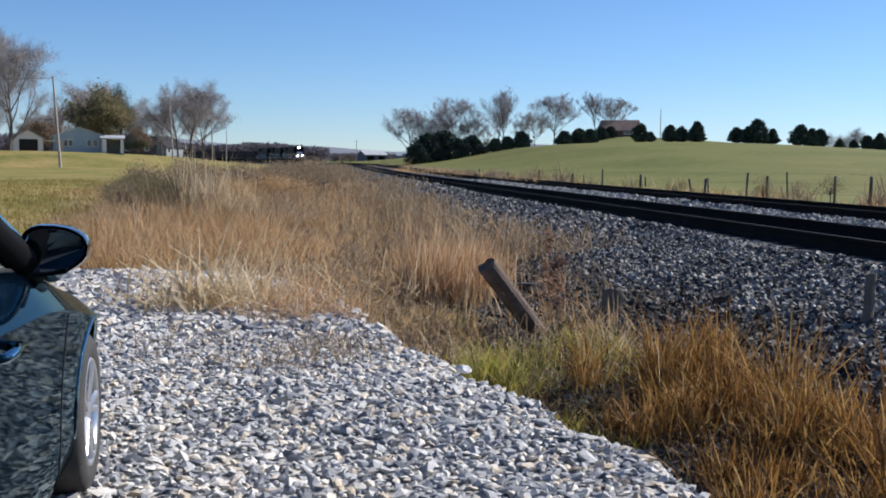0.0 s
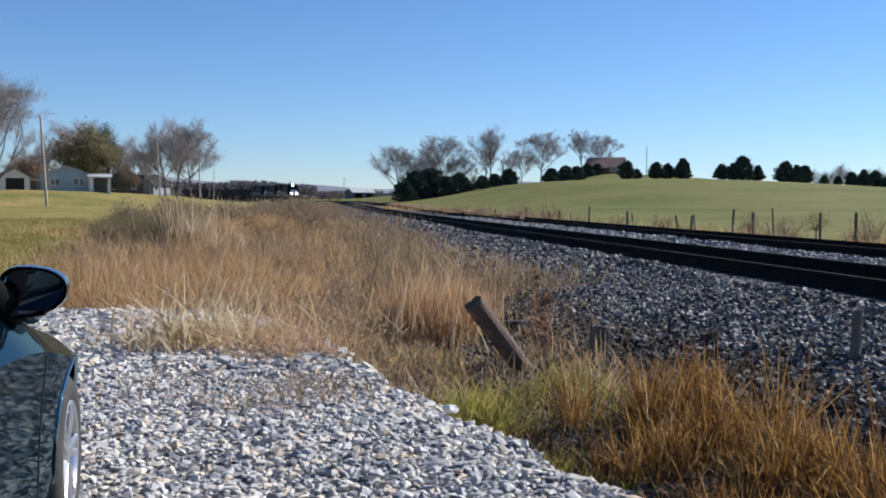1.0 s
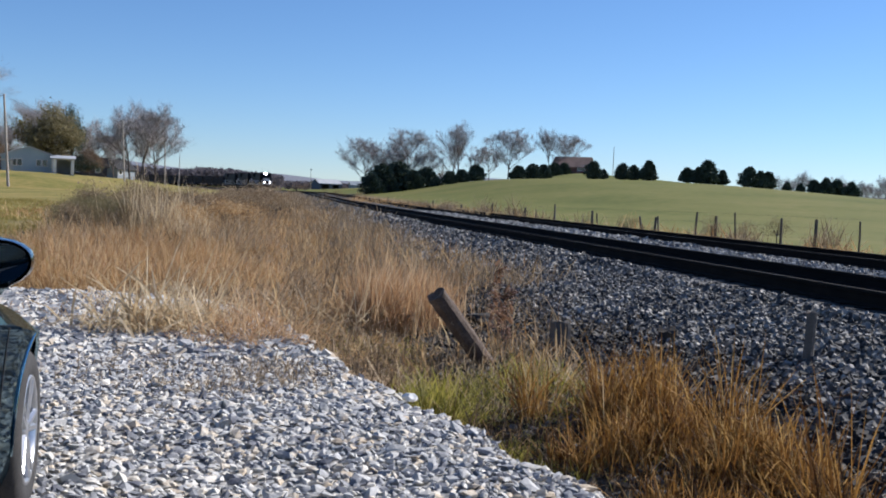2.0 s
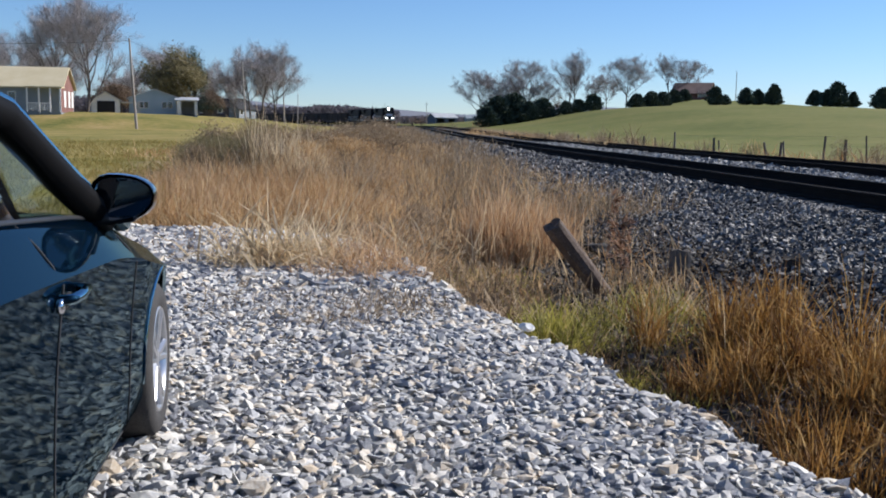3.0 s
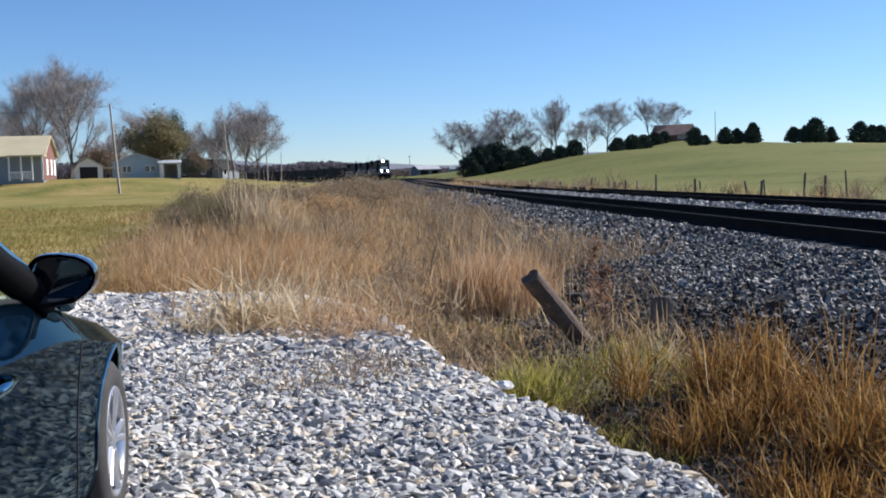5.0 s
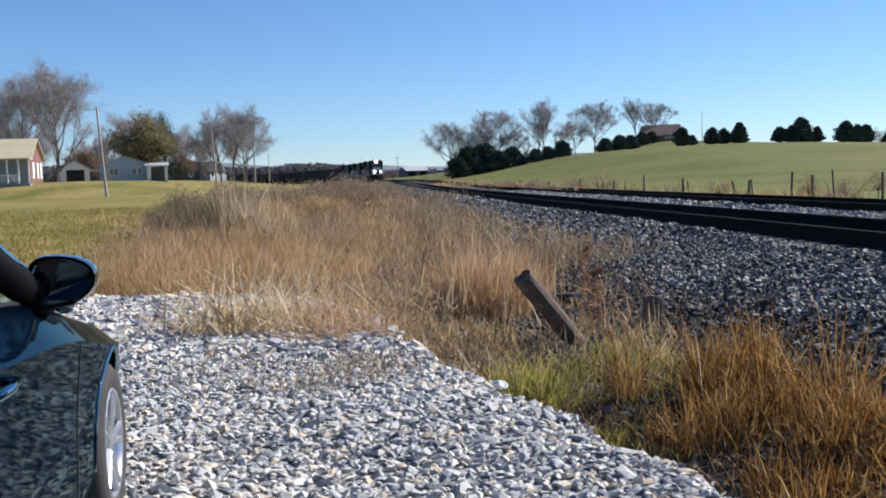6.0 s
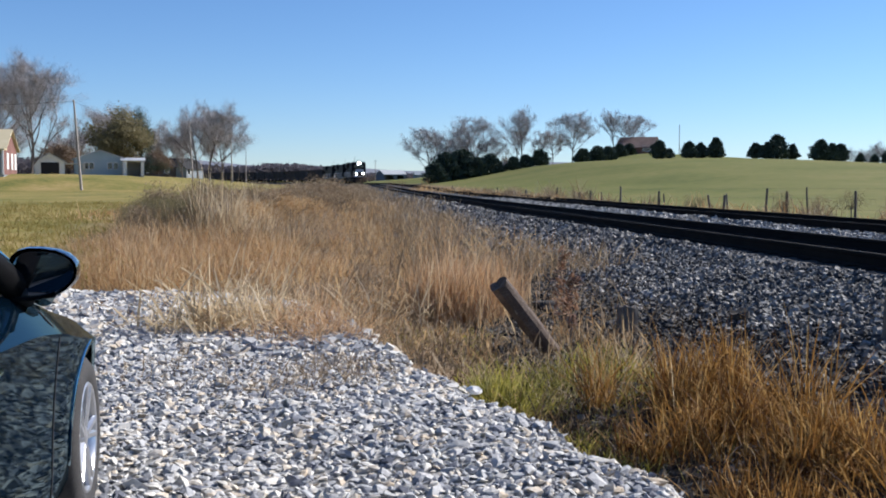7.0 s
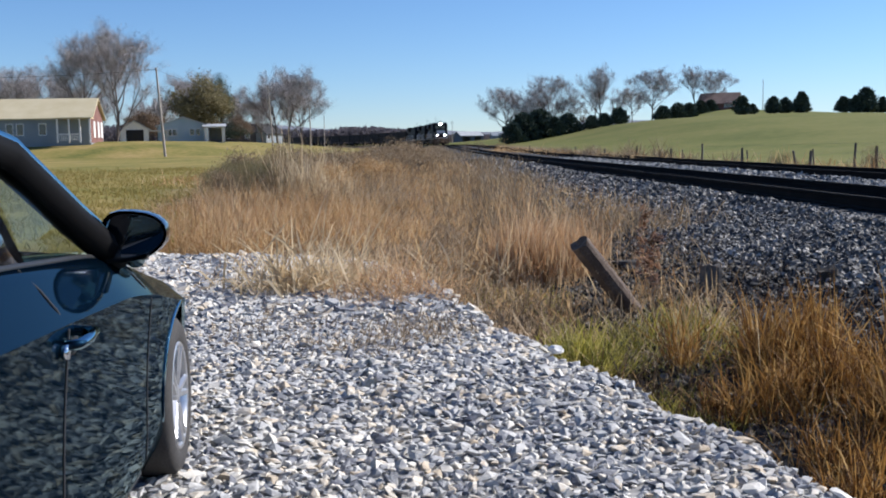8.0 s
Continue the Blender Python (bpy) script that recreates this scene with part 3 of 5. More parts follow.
def aim(a, b):
    """A pose at a whose z axis points to b."""
    a, b = Vector(a), Vector(b)
    return Matrix.Translation(a) @ (b - a).to_track_quat("Z", "Y").to_matrix().to_4x4()


def leaning_post():
    p = thing("wooden_post", "weathered round wooden post leaning in the dry grass", "post", at=aim((1.06, 9.45, -0.28), (0.49, 9.05, 0.475)))
    part("shaft", rough_post("shaft", M["wood"], 0.088, 1.02, 5), p)
    bm = bmesh.new()
    for z in (0.72, 0.745):
        rod(bm, (0.062, -0.07, z), (0.075, 0.06, z + 0.012), 0.004, n=5)
    part("wire_scrap", bm_mesh("wire_scrap", bm, M["pale"]), p, "bent bright wire round the shaft")


leaning_post()
thing("stump", "short square grey wooden stump in dead grass", "stump", rough_post("stump", M["old_wood"], 0.09, 0.52, 8, n=16, square=0.75), at=pose(1.72, 9.7, -0.33, -3, 4, 8))
thing("stump", "low dark broken wooden stump on the ballast slope", "stump", rough_post("stump_b", M["tie"], 0.10, 0.34, 9, n=12, square=0.5), at=pose(2.75, 9.6, -0.16, 6, -5, 40))
thing("sign_post", "dark short wooden stake at the ballast foot", "post", rough_post("stake", M["old_wood"], 0.045, 0.75, 10, n=8), at=pose(3.42, 8.0, -0.2, 2, 3, 0))


def lump_mesh(name, size, mat, seed, flat):
    bm = bmesh.new()
    bmesh.ops.create_icosphere(bm, subdivisions=2, radius=size)
    for v in bm.verts:
        v.co *= 1 + 0.6 * noise.noise(v.co / size * 1.1 + Vector((seed, 0, 0)))
        v.co.z *= flat
    return bm_mesh(name, bm, mat)


def rock(name, label, x, y, size, mat, seed, flat=0.6):
    thing(name, label, "rock", lump_mesh(name, size, mat, seed, flat), at=pose(x, y, max(gz(x, y), float(bed_z(x, y)) if across(x, y) > -4.6 else -9) + size * flat * 0.45, 0, 0, seed * 40))


thing("rock", "pale limestone rock at the gravel's edge", "rock", lump_mesh("rock", 0.05, M["white"], 6, 0.55), at=pose(0.21, 6.68, 0.012, 0, 0, 40))
rock("rock", "dark flat rock lying on the ballast", 1.24, 11.9, 0.20, M["tie"], 2, 0.45)
rock("rock", "dark flat rock lying on the ballast", 0.88, 14.4, 0.22, M["tie"], 3, 0.45)


# ---- fence over the tracks ----
def fence_x(y):
    return np.interp(y, [26, 36, 58, 100, 110], [19, 13.2, 6.0, -0.6, -2.0])


def fence():
    f = thing("fence", "old wire fence with uneven grey wooden posts in weeds", "fence")
    tops = []
    # posts by bearing mark, height and lean, set on the fence line
    marks = [(800, 1.2, 0), (880, 1.2, 0), (930, 1.1, 3), (985, 1.35, -5), (1025, 1.0, 0), (1044, 1.15, -2), (1065, 1.1, 2), (1098, 1.45, 0), (1165, 1.2, 1), (1176, 1.05, -3), (1258, 1.0, -10), (1280, 1.0, 13), (1289, 1.05, 10), (1355, 1.3, -2), (1392, 1.15, 0), (1430, 1.35, 7), (1513, 1.2, 0), (1576, 1.2, 2), (1660, 1.2, 0)]
    ys = np.linspace(110, 26, 800)
    rows = []
    for mark, h, lean in marks:
        y = float(np.interp(mark, fence_x(ys) / ys * 1833 + 784, ys))
        rows.append((float(fence_x(y)), y, h, lean))
    for k, (x, y, h, lean) in enumerate(rows):
        z = gz(x, y) - 0.1
        part("post", rough_post("post", M["old_wood"], 0.035 + 0.012 * ((k * 7) % 3), 0.82 * h + 0.1, 30 + k, n=8, steps=5), f, "", pose(x, y, z, lean * 0.3, lean, k * 40))
        tops.append((x, y, z + 0.1))
    tops.sort(key=lambda p: p[1])
    for h in (0.35, 0.7, 1.05):
        bm = bmesh.new()
        for a, b in zip(tops, tops[1:]):
            rod(bm, (a[0], a[1], a[2] + h), (b[0], b[1], b[2] + h), 0.0025, n=3)
        part("wire", bm_mesh("wire", bm, M["wire"]), f, "thin barbed wire strand")


fence()


# ---- pole lines ----
def pole(x, y, h, lean, label, arm=True, r=0.15):
    z = gz(x, y)
    p = thing("utility_pole", label, "utility pole", at=pose(x, y, z - 0.3, 0, lean, 0), group="utility poles")
    part("shaft", rods("shaft", M["pole"], ((0, 0, 0), (0, 0, h + 0.3), r, r * 0.62), n=10), p)
    if arm:
        part("crossarm", block("crossarm", M["pole"], (-0.75, -0.06, h - 0.35, 0.75, 0.06, h - 0.22)), p)
        for dx in (-0.65, 0.0, 0.65):
            part("insulator", rods("insulator", M["lens"], ((dx, 0, h - 0.22 if dx else h + 0.3), (dx, 0, h - 0.05 if dx else h + 0.42), 0.05, 0.035), n=6), p)
    m = p.matrix_world @ Vector((0, 0, h + 0.1))
    return m


POLES = [pole(-37.6, 108, 9.4, -3.6, "bare leaning wooden utility pole in the field", False),
         pole(-40.9, 170, 9.6, -3.2, "pale wooden utility pole leaning beside the road", False),
         pole(-42.6, 210, 9.2, -1.0, "straight pale wooden utility pole beside the road", False),
         pole(-55, 290, 9.0, 0.5, "distant pale wooden utility pole", False, 0.13)]
pole(59.5, 262, 7.6, 0.0, "thin wooden pole on the crest of the meadow", False, 0.11)
pole(-28.0, 430, 9.0, 0.0, "far thin wooden utility pole", True, 0.15)


def wire_between(a, b, sag, r=0.02):
    pts = [a.lerp(b, t) - Vector((0, 0, sag * 4 * t * (1 - t))) for t in np.linspace(0, 1, 15).tolist()]
    return sweep("power_line", M["wire"], pts, [(-r, -0.6 * r), (r, -0.6 * r), (0, r)])


for a, b in zip(POLES, POLES[1:]):
    thing("power_line", "thin sagging power line between poles", "power line", wire_between(a, b, 1.3), group="power lines")
thing("power_line", "thin sagging power line to the house", "power line", wire_between(Vector((-75, 92, 9.5)), POLES[0], 0.9), group="power lines")


# ---- buildings ----
def gable(name, label, x, y, turn, length, depth, wall_h, roof_h, wall, roof, openings=(), over=0.35, category="house", gable_mat=None, posts=0):
    """A gabled building: its long side looks along -y before the turn. openings: (along, low, width, height, kind)."""
    hs = thing(name, label, category, at=place(x, y, turn, -0.1))
    L, D = length / 2, depth / 2
    t = 0.15
    cuts = sorted(o for o in openings if o[4] != "end")
    bm = bmesh.new()
    edges = [-L]
    for a, z0, w, h, kind in cuts:
        box(bm, edges[-1], -D, 0, a - w / 2, -D + t, wall_h)
        box(bm, a - w / 2, -D, z0 + h, a + w / 2, -D + t, wall_h)
        if z0 > 0:
            box(bm, a - w / 2, -D, 0, a + w / 2, -D + t, z0)
        edges.append(a + w / 2)
    box(bm, edges[-1], -D, 0, L, -D + t, wall_h)
    part("front_wall", bm_mesh("front_wall", bm, wall), hs)
    part("back_wall", block("back_wall", wall, (-L, D - t, 0, L, D, wall_h)), hs)
    for s, nm in ((-1, "gable_wall"), (1, "gable_wall")):
        x0, x1 = (s * L - s * t, s * L)
        vs = [(xx, yy, zz) for xx in (x0, x1) for yy, zz in ((-D, 0), (D, 0), (D, wall_h), (0, wall_h + roof_h), (-D, wall_h))]
        fs = [(0, 1, 2, 3, 4), (9, 8, 7, 6, 5)] + [(i, (i + 1) % 5 + 0, (i + 1) % 5 + 5, i + 5) for i in range(5)]
        part(nm, mesh(nm, vs, fs, gable_mat or wall), hs)
    for s in (-1, 1):
        run = D + over
        drop = roof_h * over / D
        vs = []
        for xx in (-L - over, L + over):
            vs += [(xx, 0, wall_h + roof_h + 0.02), (xx, s * run, wall_h - drop + 0.02), (xx, s * run, wall_h - drop + 0.16), (xx, 0, wall_h + roof_h + 0.16)]
        fs = [(0, 1, 2, 3), (7, 6, 5, 4), (0, 4, 5, 1), (1, 5, 6, 2), (2, 6, 7, 3), (3, 7, 4, 0)]
        part("roof", mesh("roof", vs, fs, roof), hs)
    for a, z0, w, h, kind in cuts:
        if kind == "window":
            win = part("window", block("window", M["white"], (a - w / 2, -D - 0.03, z0, a - w / 2 + 0.08, -D + 0.1, z0 + h), (a + w / 2 - 0.08, -D - 0.03, z0, a + w / 2, -D + 0.1, z0 + h), (a - w / 2 + 0.08, -D - 0.03, z0, a + w / 2 - 0.08, -D + 0.1, z0 + 0.08), (a - w / 2 + 0.08, -D - 0.03, z0 + h - 0.08, a + w / 2 - 0.08, -D + 0.1, z0 + h)), hs, "white framed sash window")
            part("pane", block("pane", M["gloss_black"], (a - w / 2 + 0.08, -D + 0.03, z0 + 0.08, a + w / 2 - 0.08, -D + 0.05, z0 + h - 0.08)), win)
        elif kind == "door":
            part("door", block("door", M["white"], (a - w / 2, -D + 0.03, 0.05, a + w / 2, -D + 0.09, z0 + h)), hs, "plain white door")
    part("foundation", block("foundation", M["siding"], (-L + 0.05, -D + 0.05, -1.2, L - 0.05, D - 0.05, 0.0)), hs)
    part("floor", block("floor", M["dark"], (-L + t, -D + t, 0, L - t, D - t, 0.12)), hs)
    return hs


def buildings():
    h = gable("house", "low house, siding greyed as in shade, with a long cream metal roof", -59.4, 121, 13, 17, 8.5, 2.9, 2.3, M["siding"], M["cream"],
              [(-4.6, 0.9, 0.9, 1.3, "window"), (-3.5, 0.9, 0.9, 1.3, "window"), (-0.55, 0.9, 0.85, 1.4, "window"), (0.6, 0.9, 0.85, 1.4, "window"), (3.1, 0.9, 0.9, 1.4, "window"), (-7, 0.9, 0.9, 1.3, "window")], gable_mat=M["brick"])
    D = 4.25
    part("porch_roof", block("porch_roof", M["cream"], (4.9, -D - 1.9, 2.75, 8.9, -D + 0.1, 2.9)), h)
    for x in (5.0, 6.3, 7.5, 8.6):
        part("porch_post", block("porch_post", M["white"], (x, -D - 1.8, 0, x + 0.16, -D - 1.64, 2.75)), h)
    part("porch_rail", block("porch_rail", M["white"], (5.0, -D - 1.78, 0.95, 7.5, -D - 1.68, 1.05), *[(5.1 + 0.2 * k, -D - 1.75, 0.2, 5.16 + 0.2 * k, -D - 1.71, 0.95) for k in range(12)]), h, "white porch railing")
    for x, w in ((8.52, 0.0),):
        for yy in (-2.6, 0.2, 2.4):
            part("gable_window", block("gable_window", M["white"], (x, yy, 0.6, x + 0.05, yy + 1.1, 2.5)), h, "tall white shuttered opening")

    s = gable("shed", "small white gabled shed, its open front a dark painted panel", -53.4, 141, 112, 4.4, 3.8, 1.8, 1.1, M["white"], M["roof"], category="shed", over=0.25)
    # flat dark panel added in place of the shed's shaded open front
    part("sliding_door", block("sliding_door", M["dark"], (-2.26, -1.2, 0.05, -2.2, 1.1, 1.75)), s, "dark panel painted as the shaded open front")
    part("lean_to", block("lean_to", M["roof"], (-2.2, -4.6, 1.55, 2.2, -2.0, 1.65), (-2.15, -4.5, 0, -2.0, -4.35, 1.55), (2.0, -4.5, 0, 2.15, -4.35, 1.55)), s, "flat lean-to roof on posts")
    g = gable("garage", "pale blue metal garage with a low grey roof", -50.4, 153, 108, 9.0, 7.2, 2.35, 1.25, M["blue"], M["roof"], [(1.0, 0.0, 2.6, 2.1, "door")], category="garage", over=0.3)
    for yy in (-2.1, -1.3, 1.2, 1.9):
        win = part("window", block("window", M["white"], (-4.56, yy - 0.36, 0.95, -4.5, yy + 0.36, 1.95)), g, "small white framed window")
        part("pane", block("pane", M["gloss_black"], (-4.58, yy - 0.28, 1.03, -4.562, yy + 0.28, 1.87)), win)
    ex = gable("carport", "cream open carport joined to the garage", -45.0, 150.8, 18, 3.0, 5.0, 2.1, 0.4, M["white"], M["roof"], [(0.1, 0.0, 1.9, 2.0, "open")], category="carport", over=0.2)
    gable("cottage", "dark low cottage half hidden behind bare trees", -54.0, 196, 20, 6.5, 6, 2.0, 1.5, M["farwood"], M["dark"], [(-1.8, 0.8, 0.9, 1.0, "window"), (1.6, 0.8, 0.9, 1.0, "window")])
    gable("cottage", "little pale-gabled cottage under a dark roof", -58.8, 236, 65, 6, 6, 2.2, 2.2, M["siding"], M["dark"], [(-2, 0.9, 1.0, 1.1, "window")])
    gable("farmhouse", "red brick farmhouse with a broad brown roof", 49.6, 264, -24, 8.6, 8, 1.9, 2.4, M["brick"], M["brown_roof"],
          [(-3.6, 0.9, 1.4, 1.2, "window"), (-0.5, 0.0, 1.1, 2.1, "door"), (3, 0.7, 2.2, 1.4, "window")], category="farmhouse", over=0.6)
    gable("barn", "distant white metal barn with a wide roof, haze in its walls", -22.0, 440, 25, 10, 9, 3.0, 1.7, M["farhill"], M["roof"], [(-2.4, 0.0, 3.4, 2.6, "open"), (2.4, 0.0, 3.0, 2.5, "open")], category="barn")
    gable("barn", "distant low white outbuilding beside the barn", -5.0, 470, 8, 16, 8, 2.8, 1.4, M["siding"], M["siding"], [(0, 0.0, 4, 2.8, "open")], category="barn")


buildings()


# ---- the train ----
def bogie(parent, y, n, wheel_r=0.5):
    b = part("bogie", block("bogie", M["wagon"], (-1.15, y - 0.9 * n, 0.45, -0.95, y + 0.9 * n, 0.85), (0.95, y - 0.9 * n, 0.45, 1.15, y + 0.9 * n, 0.85), (-0.95, y - 0.3, 0.5, 0.95, y + 0.3, 0.8), bevel=0.03), parent)
    wheel = lathe("wheel", M["rail"], [(-0.82, 0.1), (-0.82, wheel_r), (-0.70, wheel_r), (-0.68, wheel_r + 0.03), (-0.66, 0.2), (0.66, 0.2), (0.68, wheel_r + 0.03), (0.70, wheel_r), (0.82, wheel_r), (0.82, 0.1)], 20)
    for k in range(n):
        part("wheel", wheel, b, "", pose(0, y + (k - (n - 1) / 2) * 1.75, wheel_r))


def locomotive(first):
    lo = thing("locomotive", "black diesel locomotive with white nose and lit headlights" if first else "black diesel locomotive coupled behind the leader", "locomotive", group="train")
    part("underframe", block("underframe", M["loco"], (-1.5, -21.5, 1.1, 1.5, 0, 1.45), (-1.2, -14, 0.35, 1.2, -7.5, 1.1), bevel=0.05), lo)
    part("hood", block("hood", M["loco"], (-0.95, -20.8, 1.45, 0.95, -5.0, 4.25), bevel=0.12), lo)
    part("radiator", block("radiator", M["loco"], (-1.45, -20.3, 3.3, 1.45, -15.5, 4.5), bevel=0.2), lo)
    part("dynamic_brake", block("dynamic_brake", M["loco"], (-1.25, -9.0, 3.6, 1.25, -5.2, 4.4), bevel=0.12), lo)
    cab = part("cab", block("cab", M["loco"], (-1.5, -5.0, 1.45, 1.5, -2.3, 4.5), bevel=0.15), lo)
    for x in (-0.95, 0.1):
        part("windscreen", block("windscreen", M["gloss_black"], (x, -2.32, 3.3, x + 0.85, -2.28, 3.95)), cab)
    nose = part("nose", block("nose", M["loco"], (-0.95, -2.3, 1.45, 0.95, -0.75, 3.1), bevel=0.15), lo)
    part("nose_panel", block("nose_panel", M["white"], (-0.85, -0.752, 2.35, 0.85, -0.72, 2.95), bevel=0.01), nose, "white painted nose panel")
    part("plow", block("plow", M["loco"], (-1.45, -0.1, 0.15, 1.45, 0.12, 1.3), bevel=0.04), lo)
    part("stripe", block("stripe", M["white"], (-1.35, 0.0, 1.32, 1.35, 0.06, 1.5), (-1.506, -21, 1.24, -1.5, -0.5, 1.32), (1.5, -21, 1.24, 1.506, -0.5, 1.32)), lo, "white sill stripe")
    bm = bmesh.new()
    for sx in (-1.45, 1.45):
        for k in range(12):
            rod(bm, (sx, -20.5 + 1.4 * k, 1.45), (sx, -20.5 + 1.4 * k, 2.35), 0.03, n=4)
        rod(bm, (sx, -20.5, 2.35), (sx, -5.0, 2.35), 0.03, n=4)
        rod(bm, (sx * 0.9, -0.1, 1.5), (sx * 0.9, -0.1, 2.5), 0.04, n=4)
    part("handrail", bm_mesh("handrail", bm, M["white"]), lo)
    part("horn", rods("horn", M["loco"], ((0, -3.2, 4.5), (0, -3.2, 4.75), 0.05), ((-0.2, -3.1, 4.75), (-0.2, -2.6, 4.78), 0.05, 0.12), ((0.2, -3.1, 4.75), (0.2, -2.6, 4.78), 0.05, 0.12)), lo)
    part("aerial", rods("aerial", M["loco"], ((0.7, -4.2, 4.5), (0.7, -4.2, 5.7), 0.03), n=5), lo)
    if first:
        for dx, z, r, y in ((0.0, 4.22, 0.23, -2.25), (-0.72, 1.95, 0.15, 0.02), (0.72, 1.95, 0.15, 0.02)):
            hl = part("headlight", lathe("headlight", M["loco"], [(-0.25, 0.0), (-0.25, r + 0.05), (0.05, r + 0.05), (0.05, r)], 20), lo, "", pose(dx, y, z, 0, 0, 90))
            part("lamp_glass", lathe("lamp_glass", M["glow"], [(0.02, 0.0), (0.04, r * 0.6), (0.02, r)], 20), hl, "bright glowing lamp")
    for y in (-3.9, -17.6):
        bogie(lo, y, 3)
    for y0, y1 in ((-0.1, 0.55), (-22.1, -21.4)):
        part("coupler", block("coupler", M["rail"], (-0.15, y0, 0.75, 0.15, y1, 1.0)), lo)
    return lo


def wagon(k):
    r = random.Random(k)
    w = thing("gondola_wagon", "dark rust-black open hopper wagon in the train", "railway wagon", group="train wagons")
    L, H = 15.6, 3.55
    part("body", block("body", M["wagon"], (-1.5, -L, 1.1, -1.4, -0.4, H), (1.4, -L, 1.1, 1.5, -0.4, H), (-1.4, -L, 1.1, 1.4, -L + 0.12, H), (-1.4, -0.52, 1.1, 1.4, -0.4, H), (-1.4, -L + 0.12, 1.1, 1.4, -0.52, 1.25)), w)
    part("load", block("load", M["dark"], (-1.39, -L + 0.14, 1.25, 1.39, -0.54, H - 0.25 - 0.2 * r.random()), bevel=0.05), w, "dark load of coal")
    rib = block("rib", M["wagon"], (0, 0, 1.2, 0.08, 0.14, H - 0.1))
    for sx in (-1.58, 1.5):
        for j in range(12):
            part("rib", rib, w, "", pose(sx, -L + 0.2 + 1.25 * j, 0))
    part("top_rail", block("top_rail", M["wagon"], (-1.58, -L - 0.02, H, -1.36, -0.38, H + 0.12), (1.36, -L - 0.02, H, 1.58, -0.38, H + 0.12)), w)
    for y0, y1 in ((-0.4, 0.0), (-L - 0.4, -L)):
        part("coupler", block("coupler", M["rail"], (-0.15, y0, 0.75, 0.15, y1, 1.0)), w)
    for y in (-2.3, -L + 1.9):
        bogie(w, y, 2, 0.45)
    return w


TRAIN = []
offset = 0.0
for k in range(3):
    TRAIN.append((locomotive(k == 0), offset, 21.5))
    offset += 22.3
first_wagon = wagon(0)
TRAIN.append((first_wagon, offset, 15.6))
offset += 16.3
for k in range(1, 15):
    TRAIN.append((copy_thing(first_wagon, Matrix()), offset, 15.6))
    offset += 16.3


# ---- the parked car ----
def tube(name, mat, points, r, n=8, flat=1.0):
    """A round bar through points, with capped ends."""
    pts = [Vector(p) for p in points]
    vs, fs = [], []
    up = Vector((0, 0, 1))
    for i, p in enumerate(pts):
        d = (pts[min(i + 1, len(pts) - 1)] - pts[max(i - 1, 0)]).normalized()
        a = d.cross(up if abs(d.z) < 0.95 else Vector((1, 0, 0))).normalized()
        b = a.cross(d)
        for k in range(n):
            t = 2 * math.pi * k / n
            vs.append(p + a * (r * math.cos(t)) + b * (r * flat * math.sin(t)))
    for i in range(len(pts) - 1):
        for k in range(n):
            fs.append((i * n + k, i * n + (k + 1) % n, (i + 1) * n + (k + 1) % n, (i + 1) * n + k))
    fs += [tuple(range(n))[::-1], tuple(range((len(pts) - 1) * n, len(pts) * n))]
    return mesh(name, vs, fs, mat, True)


STATION = [2.38, 2.25, 2.0, 1.7, 1.35, 1.0, 0.75, 0.3, -0.5, -1.2, -1.7, -2.0, -2.25, -2.38, -2.43]
WIDTH = [0.52, 0.70, 0.81, 0.875, 0.90, 0.905, 0.905, 0.905, 0.905, 0.905, 0.885, 0.86, 0.80, 0.70, 0.58]
TOP = [0.54, 0.64, 0.715, 0.765, 0.825, 0.89, 0.95, 1.015, 1.07, 1.115, 1.13, 1.125, 1.07, 0.94, 0.76]
LOW = [0.34, 0.24, 0.20, 0.19, 0.18, 0.18, 0.18, 0.18, 0.18, 0.18, 0.19, 0.21, 0.27, 0.36, 0.46]
SIDE = [(0.0, 0.0), (0.5, 0.0), (0.82, 0.0), (0.925, 0.04), (0.955, 0.12), (0.963, 0.24), (0.966, 0.38), (0.970, 0.48), (0.975, 0.58), (0.983, 0.68), (0.992, 0.78), (1.0, 0.852), (0.957, 0.905), (0.918, 0.96), (0.893, 0.99), (0.85, 1.015), (0.6, 1.05), (0.3, 1.075), (0.0, 1.085)]


def smooth_in(y, values):
    """The station curve, softened over its neighbours."""
    ys, vs = STATION[::-1], values[::-1]
    return float(np.mean([np.interp(y + d, ys, vs) for d in (-0.12, -0.06, 0, 0.06, 0.12)])) if -2.3 < y < 2.2 else float(np.interp(y, ys, vs))


def flank(y, h):
    """A point of the car's right flank, at the share h of its height there."""
    w, t, b = smooth_in(y, WIDTH), smooth_in(y, TOP), smooth_in(y, LOW)
    hs = [p[1] for p in SIDE[2:]]
    return Vector((w * float(np.interp(h, hs, [p[0] for p in SIDE[2:]])), y, b + (t - b) * h))


